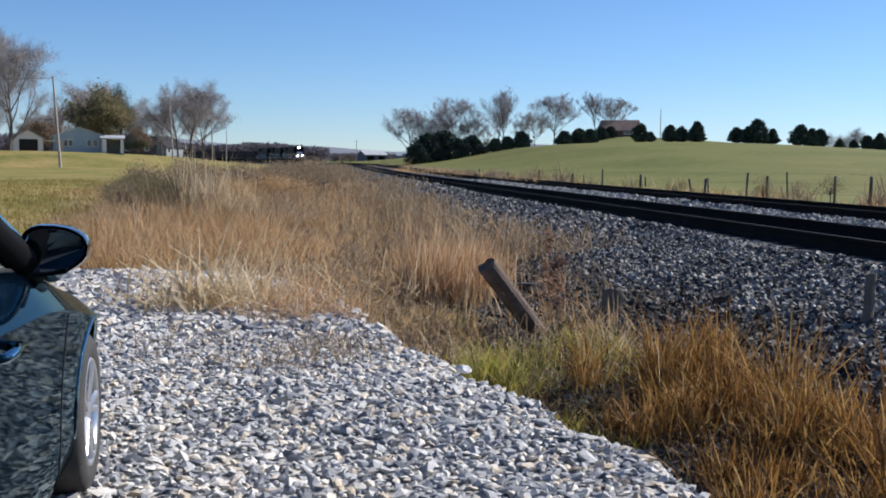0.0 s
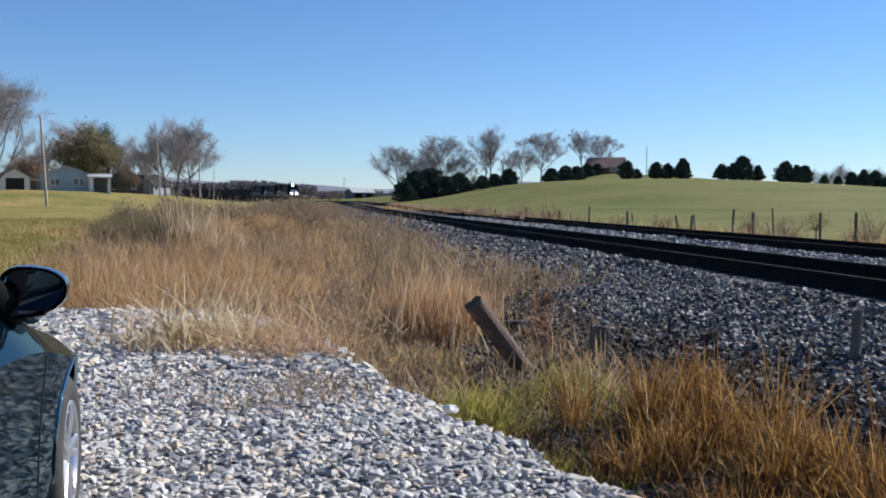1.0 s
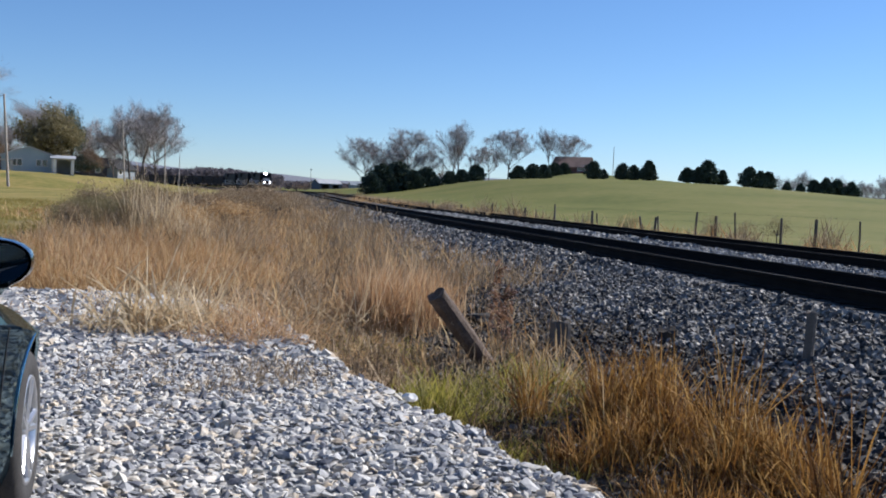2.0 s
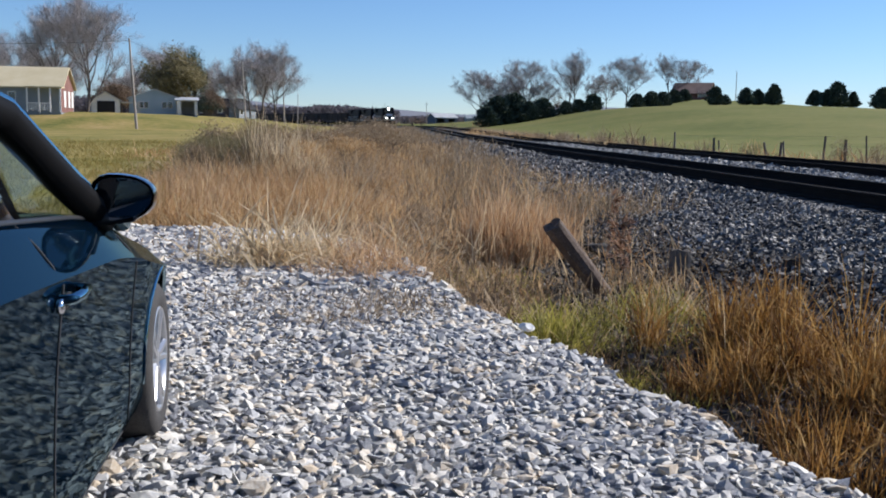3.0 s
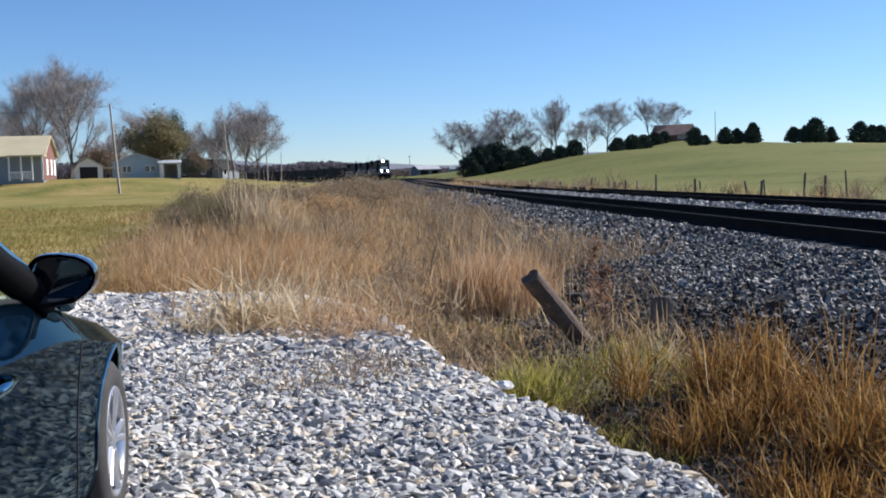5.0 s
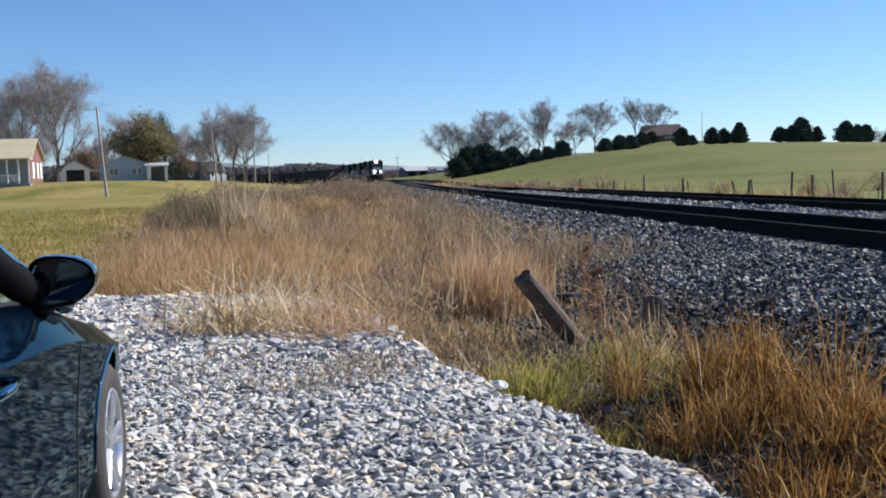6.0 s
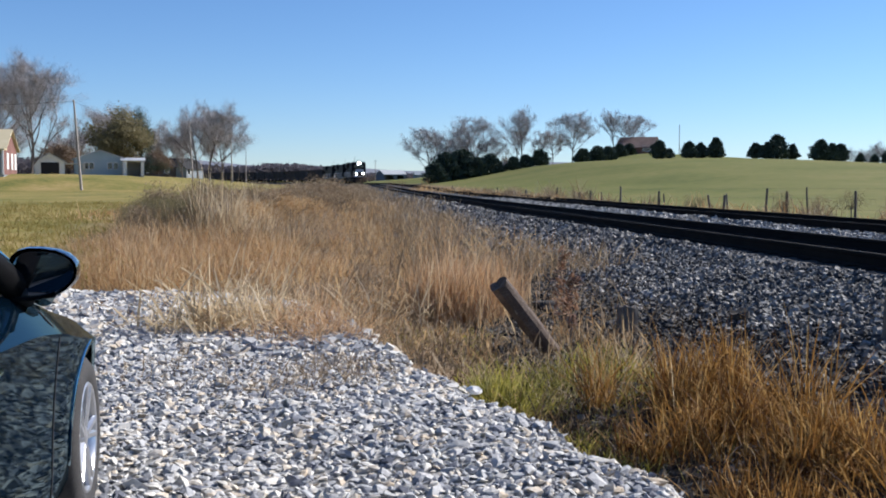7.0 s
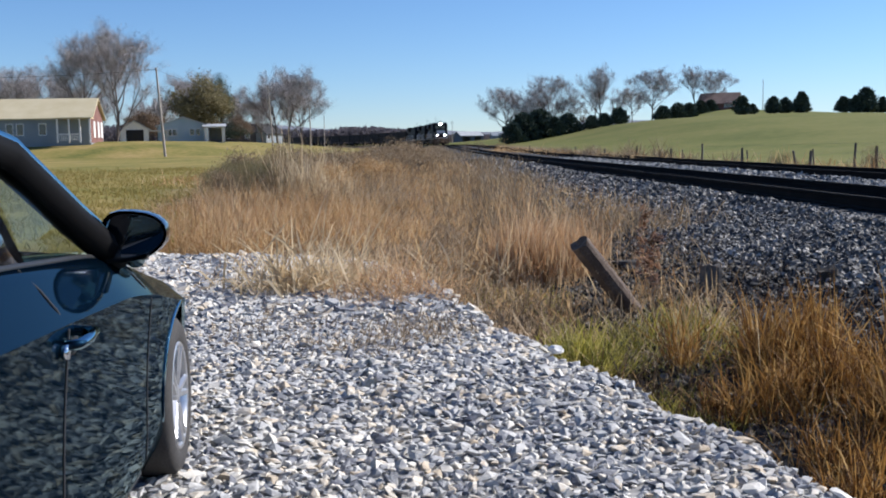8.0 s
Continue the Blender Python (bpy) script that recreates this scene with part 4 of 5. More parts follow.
def car_body():
    ys = np.concatenate([np.linspace(2.38, 2.0, 10), np.linspace(1.94, -2.0, 56), np.linspace(-2.06, -2.43, 10)])
    ring = SIDE + [(-a, h) for a, h in SIDE[-2:0:-1]]
    vs, fs, k = [], [], len(ring)
    for y in ys:
        w, t, b = smooth_in(y, WIDTH), smooth_in(y, TOP), smooth_in(y, LOW)
        vs += [(a * w, y, b + (t - b) * h) for a, h in ring]
    for i in range(len(ys) - 1):
        fs += [(i * k + j, (i + 1) * k + j, (i + 1) * k + (j + 1) % k, i * k + (j + 1) % k) for j in range(k)]
    fs += [tuple(range(k)), tuple(range((len(ys) - 1) * k, len(ys) * k))[::-1]]
    body = new("cut", mesh("cut", vs, fs, M["paint"], True))
    bm = bmesh.new()
    for y in (1.35, -1.35):
        for s in (-1, 1):
            rod(bm, (s * 0.52, y, 0.335), (s * 1.2, y, 0.335), 0.375, n=56)
    # the cabin is hollow down to the seats
    box(bm, -0.70, -1.55, 0.40, 0.70, 0.62, 1.3)
    tool = new("tool", bm_mesh("tool", bm, M["black"]))
    mod = body.modifiers.new("cut", 'BOOLEAN')
    mod.object, mod.operation, mod.solver = tool, 'DIFFERENCE', 'EXACT'
    dg = bpy.context.evaluated_depsgraph_get()
    me = bpy.data.meshes.new_from_object(body.evaluated_get(dg))
    bpy.data.objects.remove(body)
    bpy.data.objects.remove(tool)
    me.name = "body"
    me.materials.clear()
    me.materials.append(M["paint"])
    me.polygons.foreach_set("material_index", [0] * len(me.polygons))
    me.polygons.foreach_set("use_smooth", [True] * len(me.polygons))
    me.set_sharp_from_angle(angle=radians(38))
    return me


def loft(name, mat, rows, thick=0.006):
    """A sheet through rows of points, given a little thickness."""
    k, n = len(rows[0]), len(rows)
    vs = [Vector(p) for r in rows for p in r]
    fs = [(i * k + j, i * k + j + 1, (i + 1) * k + j + 1, (i + 1) * k + j) for i in range(n - 1) for j in range(k - 1)]
    bm = bmesh.new()
    bv = [bm.verts.new(v) for v in vs]
    for f in fs:
        bm.faces.new([bv[i] for i in f])
    bmesh.ops.recalc_face_normals(bm, faces=bm.faces)
    bmesh.ops.solidify(bm, geom=list(bm.faces), thickness=thick)
    return bm_mesh(name, bm, mat, True)


RAILTOP = [(0.74, 0.30, 1.17), (0.665, -0.06, 1.365), (0.625, -0.3, 1.415), (0.60, -0.6, 1.43), (0.595, -1.0, 1.42), (0.62, -1.4, 1.35), (0.69, -1.75, 1.22), (0.76, -1.95, 1.13)]


def rail_at(y):
    ys = [p[1] for p in RAILTOP[::-1]]
    return Vector((float(np.interp(y, ys, [p[0] for p in RAILTOP[::-1]])), y, float(np.interp(y, ys, [p[2] for p in RAILTOP[::-1]]))))


def belt_at(y):
    p = flank(y, 1.0)
    return Vector((p.x * 0.97, y, p.z + 0.005))


def alloy_wheel(car, side, y):
    x = side * 0.78
    wh = part("wheel", lathe("tyre", M["tyre"], [(-0.095, 0.215), (-0.105, 0.25), (-0.105, 0.295), (-0.085, 0.322), (-0.04, 0.328), (0.04, 0.328), (0.085, 0.322), (0.105, 0.295), (0.108, 0.255), (0.098, 0.222), (0.09, 0.215)], 56), car, "black rubber tyre on a silver alloy rim", pose(x, y, 0.328, 0, 0, 0 if side > 0 else 180))
    part("rim", lathe("rim", M["alloy"], [(0.098, 0.222), (0.104, 0.218), (0.098, 0.205), (0.05, 0.198), (-0.08, 0.195), (-0.09, 0.215)], 48), wh)
    part("brake_disc", lathe("brake_disc", M["black"], [(-0.01, 0.0), (-0.01, 0.16), (0.01, 0.16), (0.01, 0.0)], 32), wh)
    bm = bmesh.new()
    for k in range(5):
        for d in (-0.16, 0.16):
            a = 2 * math.pi * k / 5 + d
            b = 2 * math.pi * k / 5 + d * 0.9
            p = Vector((0.078, 0.045 * math.cos(b), 0.045 * math.sin(b)))
            q = Vector((0.092, 0.207 * math.cos(a), 0.207 * math.sin(a)))
            rod(bm, p, q, 0.019, 0.014, n=6)
    part("spokes", bm_mesh("spokes", bm, M["alloy"], False), wh)
    part("hub_cap", lathe("hub_cap", M["alloy"], [(0.06, 0.06), (0.085, 0.055), (0.094, 0.035), (0.096, 0.0)], 24), wh)


def seam(name, pts, car, r=0.0035):
    part(name, tube(name, M["dark"], pts, r, 5), car)


def build_car():
    car = thing("car", "dark blue glossy sedan parked on the gravel", "car", at=pose(-2.05, 2.66, 0.005, 0, 0, 10.4))
    part("body", car_body(), car)
    # glazing, roof and pillars
    for s in (1, -1):
        fl = lambda v: Vector((v.x * s, v.y, v.z))
        ys = np.linspace(0.42, -0.36, 12)
        part("door_glass", loft("door_glass", GLASS, [[fl(belt_at(y).lerp(rail_at(y), t)) + Vector((s * 0.012 * math.sin(3.14 * t), 0, 0)) for t in np.linspace(0, 0.97, 6)] for y in ys], 0.004), car)
        ys = np.linspace(-0.52, -1.5, 12)
        part("door_glass", loft("door_glass", GLASS, [[fl(belt_at(y).lerp(rail_at(y), t)) + Vector((s * 0.012 * math.sin(3.14 * t), 0, 0)) for t in np.linspace(0, 0.97, 6)] for y in ys], 0.004), car)
        apil = [Vector((0.825, 0.82, 0.95)), Vector((0.80, 0.62, 1.02)), Vector((0.765, 0.42, 1.11))] + [Vector(p) for p in RAILTOP]
        part("pillar", tube("pillar", M["paint"], [fl(p) for p in apil], 0.036, 10, 0.8), car)
        inner = [Vector((p.x + 0.012, p.y - 0.070, p.z - 0.030)) for p in apil[1:7]]
        part("window_frame", tube("window_frame", M["trim_black"], [fl(p) for p in inner], 0.050, 8), car)
        part("pillar", loft("centre_pillar", M["gloss_black"], [[fl(belt_at(y).lerp(rail_at(y), t)) + Vector((s * 0.016, 0, 0)) for t in np.linspace(0, 0.98, 5)] for y in (-0.36, -0.44, -0.52)], 0.02), car)
        part("pillar", loft("rear_pillar", M["paint"], [[fl(belt_at(y).lerp(rail_at(y), t)) for t in np.linspace(0, 1, 5)] for y in np.linspace(-1.48, -1.93, 6)], 0.03), car)
        part("quarter_window", loft("quarter_window", M["gloss_black"], [[fl(belt_at(y).lerp(Vector(apil[1]).lerp(Vector(apil[3]), f), t)) + Vector((s * 0.01, 0, 0)) for t in (0, 0.5, 1)] for y, f in ((0.62, 0.0), (0.52, 0.45), (0.40, 0.9))], 0.012), car)
        part("belt_trim", tube("belt_trim", M["black"], [fl(belt_at(y)) + Vector((s * 0.008, 0, 0.0)) for y in np.linspace(0.62, -1.75, 24)], 0.011, 6), car)
        # door seams, handles, sill, arch lips
        for y in (0.66, -0.46):
            seam("door_seam", [fl(flank(y - 0.03 * (1 - h), h)) for h in np.linspace(0.06, 1.0, 18)], car)
        seam("door_seam", [fl(flank(-1.16 + 0.26 * max(0, 0.62 - h), h)) for h in np.linspace(0.30, 1.0, 14)], car)
        seam("sill_seam", [fl(flank(y, 0.06)) for y in np.linspace(0.63, -0.9, 20)], car)
        for y0 in (-0.40, -1.24):
            p = flank(y0, 0.80)
            hd = part("door_handle", tube("door_handle", M["paint"], [fl(p + Vector((dx, dy, 0.004))) for dx, dy in ((-0.004, -0.10), (0.030, -0.085), (0.036, 0), (0.030, 0.085), (-0.004, 0.10))], 0.014, 8), car, "curved body-coloured pull handle")
            bm = bmesh.new()
            bmesh.ops.create_uvsphere(bm, u_segments=16, v_segments=8, radius=1.0, matrix=Matrix.Translation(fl(p + Vector((-0.012, 0, -0.008)))) @ Matrix.Diagonal((0.016, 0.062, 0.034, 1)))
            part("handle_recess", bm_mesh("handle_recess", bm, M["black"], True), hd)
            if y0 > -1:
                part("lock", tube("lock", M["chrome"], [fl(p + Vector((0.002, -0.125, -0.006))), fl(p + Vector((0.016, -0.125, -0.006)))], 0.018, 12), hd, "round bright lock cover")
        for y0 in (1.35, -1.35):
            pts = []
            for a in np.linspace(-0.05, math.pi + 0.05, 30):
                yy, zz = y0 + 0.377 * math.cos(a), 0.335 + 0.377 * math.sin(a)
                t, b = smooth_in(yy, TOP), smooth_in(yy, LOW)
                pts.append(fl(Vector((flank(yy, max(0.0, min(0.95, (zz - b) / (t - b)))).x - 0.004, yy, max(zz, 0.2)))))
            part("arch_lip", tube("arch_lip", M["paint"], pts, 0.012, 6), car)
        for y0 in (1.35, -1.35):
            alloy_wheel(car, s, y0)
        # outside mirror
        c = Vector((s * 0.895, 0.50, 1.07))
        vs, fs, n = [], [], 20
        layers = [(0.085, 0.30), (0.070, 0.62), (0.035, 0.88), (-0.01, 1.0), (-0.05, 1.0), (-0.075, 0.97)]
        for dy, sc in layers:
            for k in range(n):
                a = 2 * math.pi * k / n
                u, v = math.cos(a), math.sin(a)
                u2 = math.copysign(abs(u) ** 0.75, u) * 0.108
                v2 = math.copysign(abs(v) ** 0.8, v) * 0.082 * (1.0 - 0.28 * u)
                vs.append(c + Vector((s * u2 * sc, dy, v2 * sc + 0.008 * u)))
        for i in range(len(layers) - 1):
            fs += [(i * n + k, i * n + (k + 1) % n, (i + 1) * n + (k + 1) % n, (i + 1) * n + k) for k in range(n)]
        fs.append(tuple(range(n)))
        mi = part("side_mirror", mesh("side_mirror", vs, fs, M["gloss_black"], True), car, "glossy dark door mirror housing")
        face = [c + Vector((s * math.copysign(abs(math.cos(a)) ** 0.75, math.cos(a)) * 0.095, -0.058 - 0.013 * math.cos(a), math.copysign(abs(math.sin(a)) ** 0.8, math.sin(a)) * 0.068 * (1 - 0.28 * math.cos(a)) + 0.008 * math.cos(a))) for a in [2 * math.pi * k / n for k in range(n)]]
        part("mirror_glass", mesh("mirror_glass", face, [tuple(range(n))[::-1 if s > 0 else 1]], MIRROR), mi)
        part("mirror_arm", loft("mirror_arm", M["black"], [[(s * 0.80, 0.60, 1.01), (s * 0.78, 0.42, 1.02)], [(s * 0.86, 0.56, 1.02), (s * 0.85, 0.45, 1.025)], [(s * 0.92, 0.53, 1.03), (s * 0.92, 0.46, 1.03)]], 0.04), mi)
        part("mirror_strip", tube("mirror_strip", M["alloy"], [c + Vector((s * (-0.03 + 0.012 * k), -0.030 + 0.003 * k, -0.082 + 0.0016 * k * k * 0.5)) for k in range(9)], 0.006, 6), mi, "pale strip under the housing")
        part("headlight", loft("headlight", M["lens"], [[fl(flank(y, h)) + Vector((s * 0.006, 0.006, 0)) for h in (0.70, 0.82, 0.94)] for y in (2.2, 2.05, 1.9, 1.82)], 0.01), car)
        part("tail_light", loft("tail_light", M["lamp_red"], [[fl(flank(y, h)) + Vector((s * 0.006, -0.006, 0)) for h in (0.70, 0.82, 0.94)] for y in (-2.28, -2.15, -2.0, -1.92)], 0.01), car)
    rows = []
    for y in np.linspace(-0.06, -1.45, 16):
        e = rail_at(y)
        rows.append([(e.x * u, y, e.z + 0.035 * (1 - u * u)) for u in np.linspace(-1, 1, 13)])
    part("roof", loft("roof", M["paint"], rows, 0.02), car)
    ws = []
    for t in np.linspace(0, 1, 8):
        b, e = Vector((0.82, 0.86, 0.94)), Vector((0.655, -0.05, 1.375))
        p = b.lerp(e, t)
        ws.append([(p.x * u, p.y + 0.12 * (1 - u * u) * (1 - t * 0.6), p.z + 0.03 * (1 - u * u)) for u in np.linspace(-1, 1, 13)])
    part("windscreen", loft("windscreen", GLASS, ws, 0.005), car)
    rw = []
    for t in np.linspace(0, 1, 8):
        p = Vector((0.60, -1.44, 1.35)).lerp(Vector((0.74, -1.98, 1.10)), t)
        rw.append([(p.x * u, p.y - 0.08 * (1 - u * u), p.z + 0.03 * (1 - u * u)) for u in np.linspace(-1, 1, 13)])
    part("rear_window", loft("rear_window", GLASS, rw, 0.005), car)
    # cabin
    part("cabin_floor", block("cabin_floor", M["cloth"], (-0.69, -1.54, 0.41, 0.69, 0.61, 0.44)), car)
    part("dashboard", block("dashboard", M["cloth"], (-0.69, 0.30, 0.70, 0.69, 0.78, 0.97), bevel=0.05), car)
    part("steering_wheel", tube("steering_wheel", M["black"], [(-0.36 + 0.18 * math.cos(a), 0.16 + 0.05 * math.sin(a), 0.93 + 0.17 * math.sin(a)) for a in np.linspace(0, 2 * math.pi, 25)], 0.015, 8), car)
    for x in (-0.37, 0.37):
        st = part("seat", block("seat", M["cloth"], (x - 0.25, -0.62, 0.46, x + 0.25, -0.10, 0.62), bevel=0.06), car)
        part("backrest", block("backrest", M["cloth"], (x - 0.24, -0.78, 0.6, x + 0.24, -0.62, 1.10), bevel=0.06), st)
        part("headrest", block("headrest", M["cloth"], (x - 0.12, -0.80, 1.12, x + 0.12, -0.70, 1.30), bevel=0.04), st)
    part("rear_seat", block("rear_seat", M["cloth"], (-0.65, -1.5, 0.46, 0.65, -1.0, 0.64), (-0.65, -1.54, 0.64, 0.65, -1.38, 1.05), bevel=0.05), car)
    part("grille", block("grille", M["black"], (-0.42, 2.32, 0.38, 0.42, 2.40, 0.52), bevel=0.02), car)
    part("underbody", block("underbody", M["black"], (-0.60, -1.9, 0.16, 0.60, 1.9, 0.19)), car)


build_car()


# ---- grass and weeds ----
def blades(name, P, H, W, mat, lean=0.25, bend=0.35, seed=0):
    """Curved tapering blades: seven corners, five triangles each."""
    r = np.random.RandomState(seed)
    n = len(P)
    az = r.uniform(0, 6.283, n)
    a, b = np.abs(r.normal(0, lean, n)), np.abs(r.normal(0, bend, n)) * (1 + (r.uniform(0, 1, n) > 0.85))
    d = np.stack([np.cos(az), np.sin(az), np.zeros(n)], -1)
    turn = az + r.uniform(0.3, 2.8, n)
    w = np.stack([-np.sin(turn), np.cos(turn), np.zeros(n)], -1) * W[:, None]
    V = []
    th, pos = a.copy(), P.copy()
    for i, (step, wide) in enumerate(((0.0, 1.0), (0.4, 0.95), (0.35, 0.7), (0.25, 0.0))):
        ang = np.clip(th, 0, 1.9)
        pos = pos + (d * np.sin(ang)[:, None] + np.array([0, 0, 1.0]) * np.cos(ang)[:, None]) * (H * step)[:, None]
        V += [pos - w * wide, pos + w * wide] if wide else [pos]
        th = th + b * 1.1
    V = np.stack(V, 1)
    V[:, :, 2] = np.maximum(V[:, :, 2], P[:, None, 2])
    k = 7 * np.arange(n)[:, None]
    F = np.concatenate([k + np.array([f]) for f in ((0, 1, 3), (0, 3, 2), (2, 3, 5), (2, 5, 4), (4, 5, 6))])
    return fast_mesh(name, V.reshape(-1, 3), F, mat)


def surface(x, y):
    """The top of ground or ballast."""
    q = across(x, y)
    return np.where((q > -4.9) & (q < TRACK_GAP + 5.0), np.maximum(ground_z(x, y), bed_z(x, y)), ground_z(x, y)) - 0.03


def clumped(n, clumps, radius, region, seed):
    """Roots gathered in clumps over a region given by a picker."""
    r = np.random.RandomState(seed)
    cx, cy = region(r, clumps)
    i = r.randint(0, clumps, n)
    x, y = cx[i] + r.normal(0, radius, n), cy[i] + r.normal(0, radius, n)
    size = np.exp(r.normal(0, 0.32, clumps))[i]
    return x, y, size, r


def band(q0, q1, y0, y1, power=1.0):
    """A stretch beside the track between two distances from its centre."""
    def pick(r, n):
        y = y0 + (y1 - y0) * r.uniform(0, 1, n) ** power
        q = r.uniform(q0, q1, n)
        return track_x(y) + q / math.cos(radians(6.6)), y
    return pick


def field(x0, x1, y0, y1, power=1.0):
    def pick(r, n):
        return r.uniform(x0, x1, n), y0 + (y1 - y0) * r.uniform(0, 1, n) ** power
    return pick


def grow(name, label, mat, n, clumps, radius, region, height, width, lean, bend, seed, keep=None, kind="stuff"):
    x, y, size, r = clumped(n, clumps, radius, region, seed)
    m = in_lot(x, y) < -0.05 + r.normal(0, 0.06, n)
    if keep is not None:
        m &= keep(x, y)
    x, y, size = x[m], y[m], size[m]
    H = r.uniform(*height, len(x)) * size
    W = r.uniform(*width, len(x))
    P = np.stack([x, y, surface(x, y)], -1)
    return thing(name, label, "dry grass", blades(name, P, H, W, M[mat], lean, bend, seed), kind=kind)


def verge(r, n):
    """The strip between the lot's edge and the ballast foot, near the viewer."""
    y = r.uniform(-2.0, 8.2, n)
    lo, hi = lot_edge(y) + 0.3, track_x(y) - 4.6 / math.cos(radians(6.6)) + 0.35
    return lo + (hi - lo) * r.uniform(0, 1, n), y


def foot(r, n):
    """Both sides of the lot's edge, out to its far end."""
    y = r.uniform(3.0, 12.5, n)
    return lot_edge(y) + r.normal(0.15, 0.22, n), y


def plants():
    # orange broom sedge by the lot
    near = lambda x, y: (x > 1.2 + 0.2 * np.sin(5 * y)) & (y < 7.3)
    open_side = lambda x, y: (x < -0.118 * y + 0.5 * np.sin(0.9 * y)) & (x > -0.335 * y + 0.7 * np.sin(1.7 * y) - 0.3 * np.sin(5 * x))
    grow("broom_sedge", "orange-brown dry broom sedge beside the gravel", "sedge", 17000, 130, 0.075, verge, (0.16, 0.42), (0.0025, 0.0055), 0.15, 0.28, 21, near)
    grow("broom_sedge", "low tangled orange straw under the sedge", "sedge", 6500, 120, 0.12, verge, (0.08, 0.22), (0.0025, 0.005), 0.6, 0.6, 121, near)
    grow("dead_weeds", "low tangled brown thatch under the sedge, darkened as in shade", "thatch", 26000, 900, 0.16, verge, (0.05, 0.18), (0.0025, 0.006), 0.7, 0.7, 22)
    grow("bleached_grass", "bleached curling stems at the gravel's edge", "pale", 420, 60, 0.12, verge, (0.22, 0.42), (0.003, 0.005), 0.5, 0.9, 122, near)
    grow("bleached_grass", "bleached short stems along the gravel's edge", "pale", 1500, 120, 0.12, foot, (0.05, 0.18), (0.002, 0.004), 0.8, 0.8, 123)
    grow("grass", "green and straw-coloured grass round the leaning post", "green", 5200, 70, 0.13, lambda r, n: (r.uniform(0.35, 1.5, n), r.uniform(7.2, 9.0, n)), (0.07, 0.20), (0.0025, 0.005), 0.45, 0.5, 23)
    grow("grass", "straw-coloured grass round the leaning post", "pale", 800, 60, 0.14, lambda r, n: (r.uniform(0.3, 1.7, n), r.uniform(7.2, 9.2, n)), (0.10, 0.28), (0.002, 0.004), 0.4, 0.5, 223)
    grow("grass", "low green-brown grass between the gravel and the sedge", "green", 2600, 60, 0.12, lambda r, n: (r.uniform(0.75, 1.5, n), r.uniform(5.6, 7.6, n)), (0.05, 0.17), (0.002, 0.0045), 0.5, 0.5, 324)
    grow("grass_tuft", "bright yellow-green grass tuft beside a pale rock", "green", 1700, 6, 0.09, lambda r, n: (r.uniform(0.12, 0.42, n), r.uniform(6.95, 7.5, n)), (0.12, 0.27), (0.0035, 0.007), 0.35, 0.45, 24)
    # tan stand left of the post
    grow("tan_grass", "stand of reddish tan dry grass behind the post", "pink_straw", 5200, 50, 0.16, lambda r, n: (r.uniform(-0.22, 0.72, n), r.uniform(11.6, 13.6, n)), (0.28, 0.60), (0.003, 0.006), 0.09, 0.13, 25)
    # matted weeds between lot and ballast, out to the bend
    grow("dead_weeds", "matted brown dead weeds along the railway bank", "weed", 34000, 900, 0.25, band(-8.0, -4.4, 8.3, 34, 1.5), (0.08, 0.26), (0.003, 0.008), 0.7, 0.6, 26)
    grow("dead_weeds", "matted tan dead weeds along the railway bank", "straw", 20000, 700, 0.30, band(-9.5, -4.2, 9, 60, 1.6), (0.08, 0.30), (0.003, 0.009), 0.6, 0.5, 27)
    grow("dead_weeds", "brown dead weeds along the distant railway bank", "weed", 22000, 500, 0.6, band(-13, -3.2, 34, 150, 1.3), (0.12, 0.38), (0.010, 0.022), 0.45, 0.4, 28)
    grow("dead_weeds", "tan dead weeds along the distant railway bank", "straw", 9000, 400, 0.6, band(-16, -3.6, 34, 120, 1.3), (0.12, 0.38), (0.010, 0.022), 0.45, 0.4, 128)
    # tan grass behind the lot
    grow("tan_grass", "broad low stand of tan dry grass behind the gravel", "straw", 46000, 520, 0.30, field(-10.5, -1.4, 13.0, 22), (0.14, 0.40), (0.0028, 0.006), 0.42, 0.4, 29, open_side)
    grow("tan_grass", "reddish dry grass stems behind the gravel", "pink_straw", 9000, 200, 0.30, field(-9.5, -1.4, 13.2, 23), (0.22, 0.50), (0.0025, 0.005), 0.18, 0.25, 129, open_side)
    brush = lambda r, n: ((-0.185 * (y := r.uniform(20, 42, n)) + r.uniform(-3.0, 2.8, n)), y)
    grow("brush", "grey-brown weeds and brush behind the gravel", "weed", 42000, 300, 0.5, brush, (0.22, 0.62), (0.0035, 0.008), 0.5, 0.5, 30, open_side)
    grow("brush", "tan weeds among the brush", "straw", 20000, 220, 0.5, brush, (0.25, 0.6), (0.0035, 0.007), 0.42, 0.45, 130, open_side)
    grow("brush", "pale seed stalks above the brush", "pale", 1200, 60, 0.26, lambda r, n: ((-0.205 * (y := r.uniform(23, 29, n)) + r.uniform(-0.7, 0.7, n)), y), (0.55, 1.05), (0.005, 0.010), 0.10, 0.18, 31)
    # bleached grass lying over the gravel
    def strewn(name, label, mat, n, clumps, radius, x0, x1, y0, y1, height, width, lean, bend, seed):
        x, y, size, r = clumped(n, clumps, radius, field(x0, x1, y0, y1), seed)
        P = np.stack([x, y, 0.015 + 0 * x], -1)
        thing(name, label, "dry grass", blades(name, P, r.uniform(*height, n) * size, r.uniform(*width, n), M[mat], lean, bend, seed), kind="stuff")
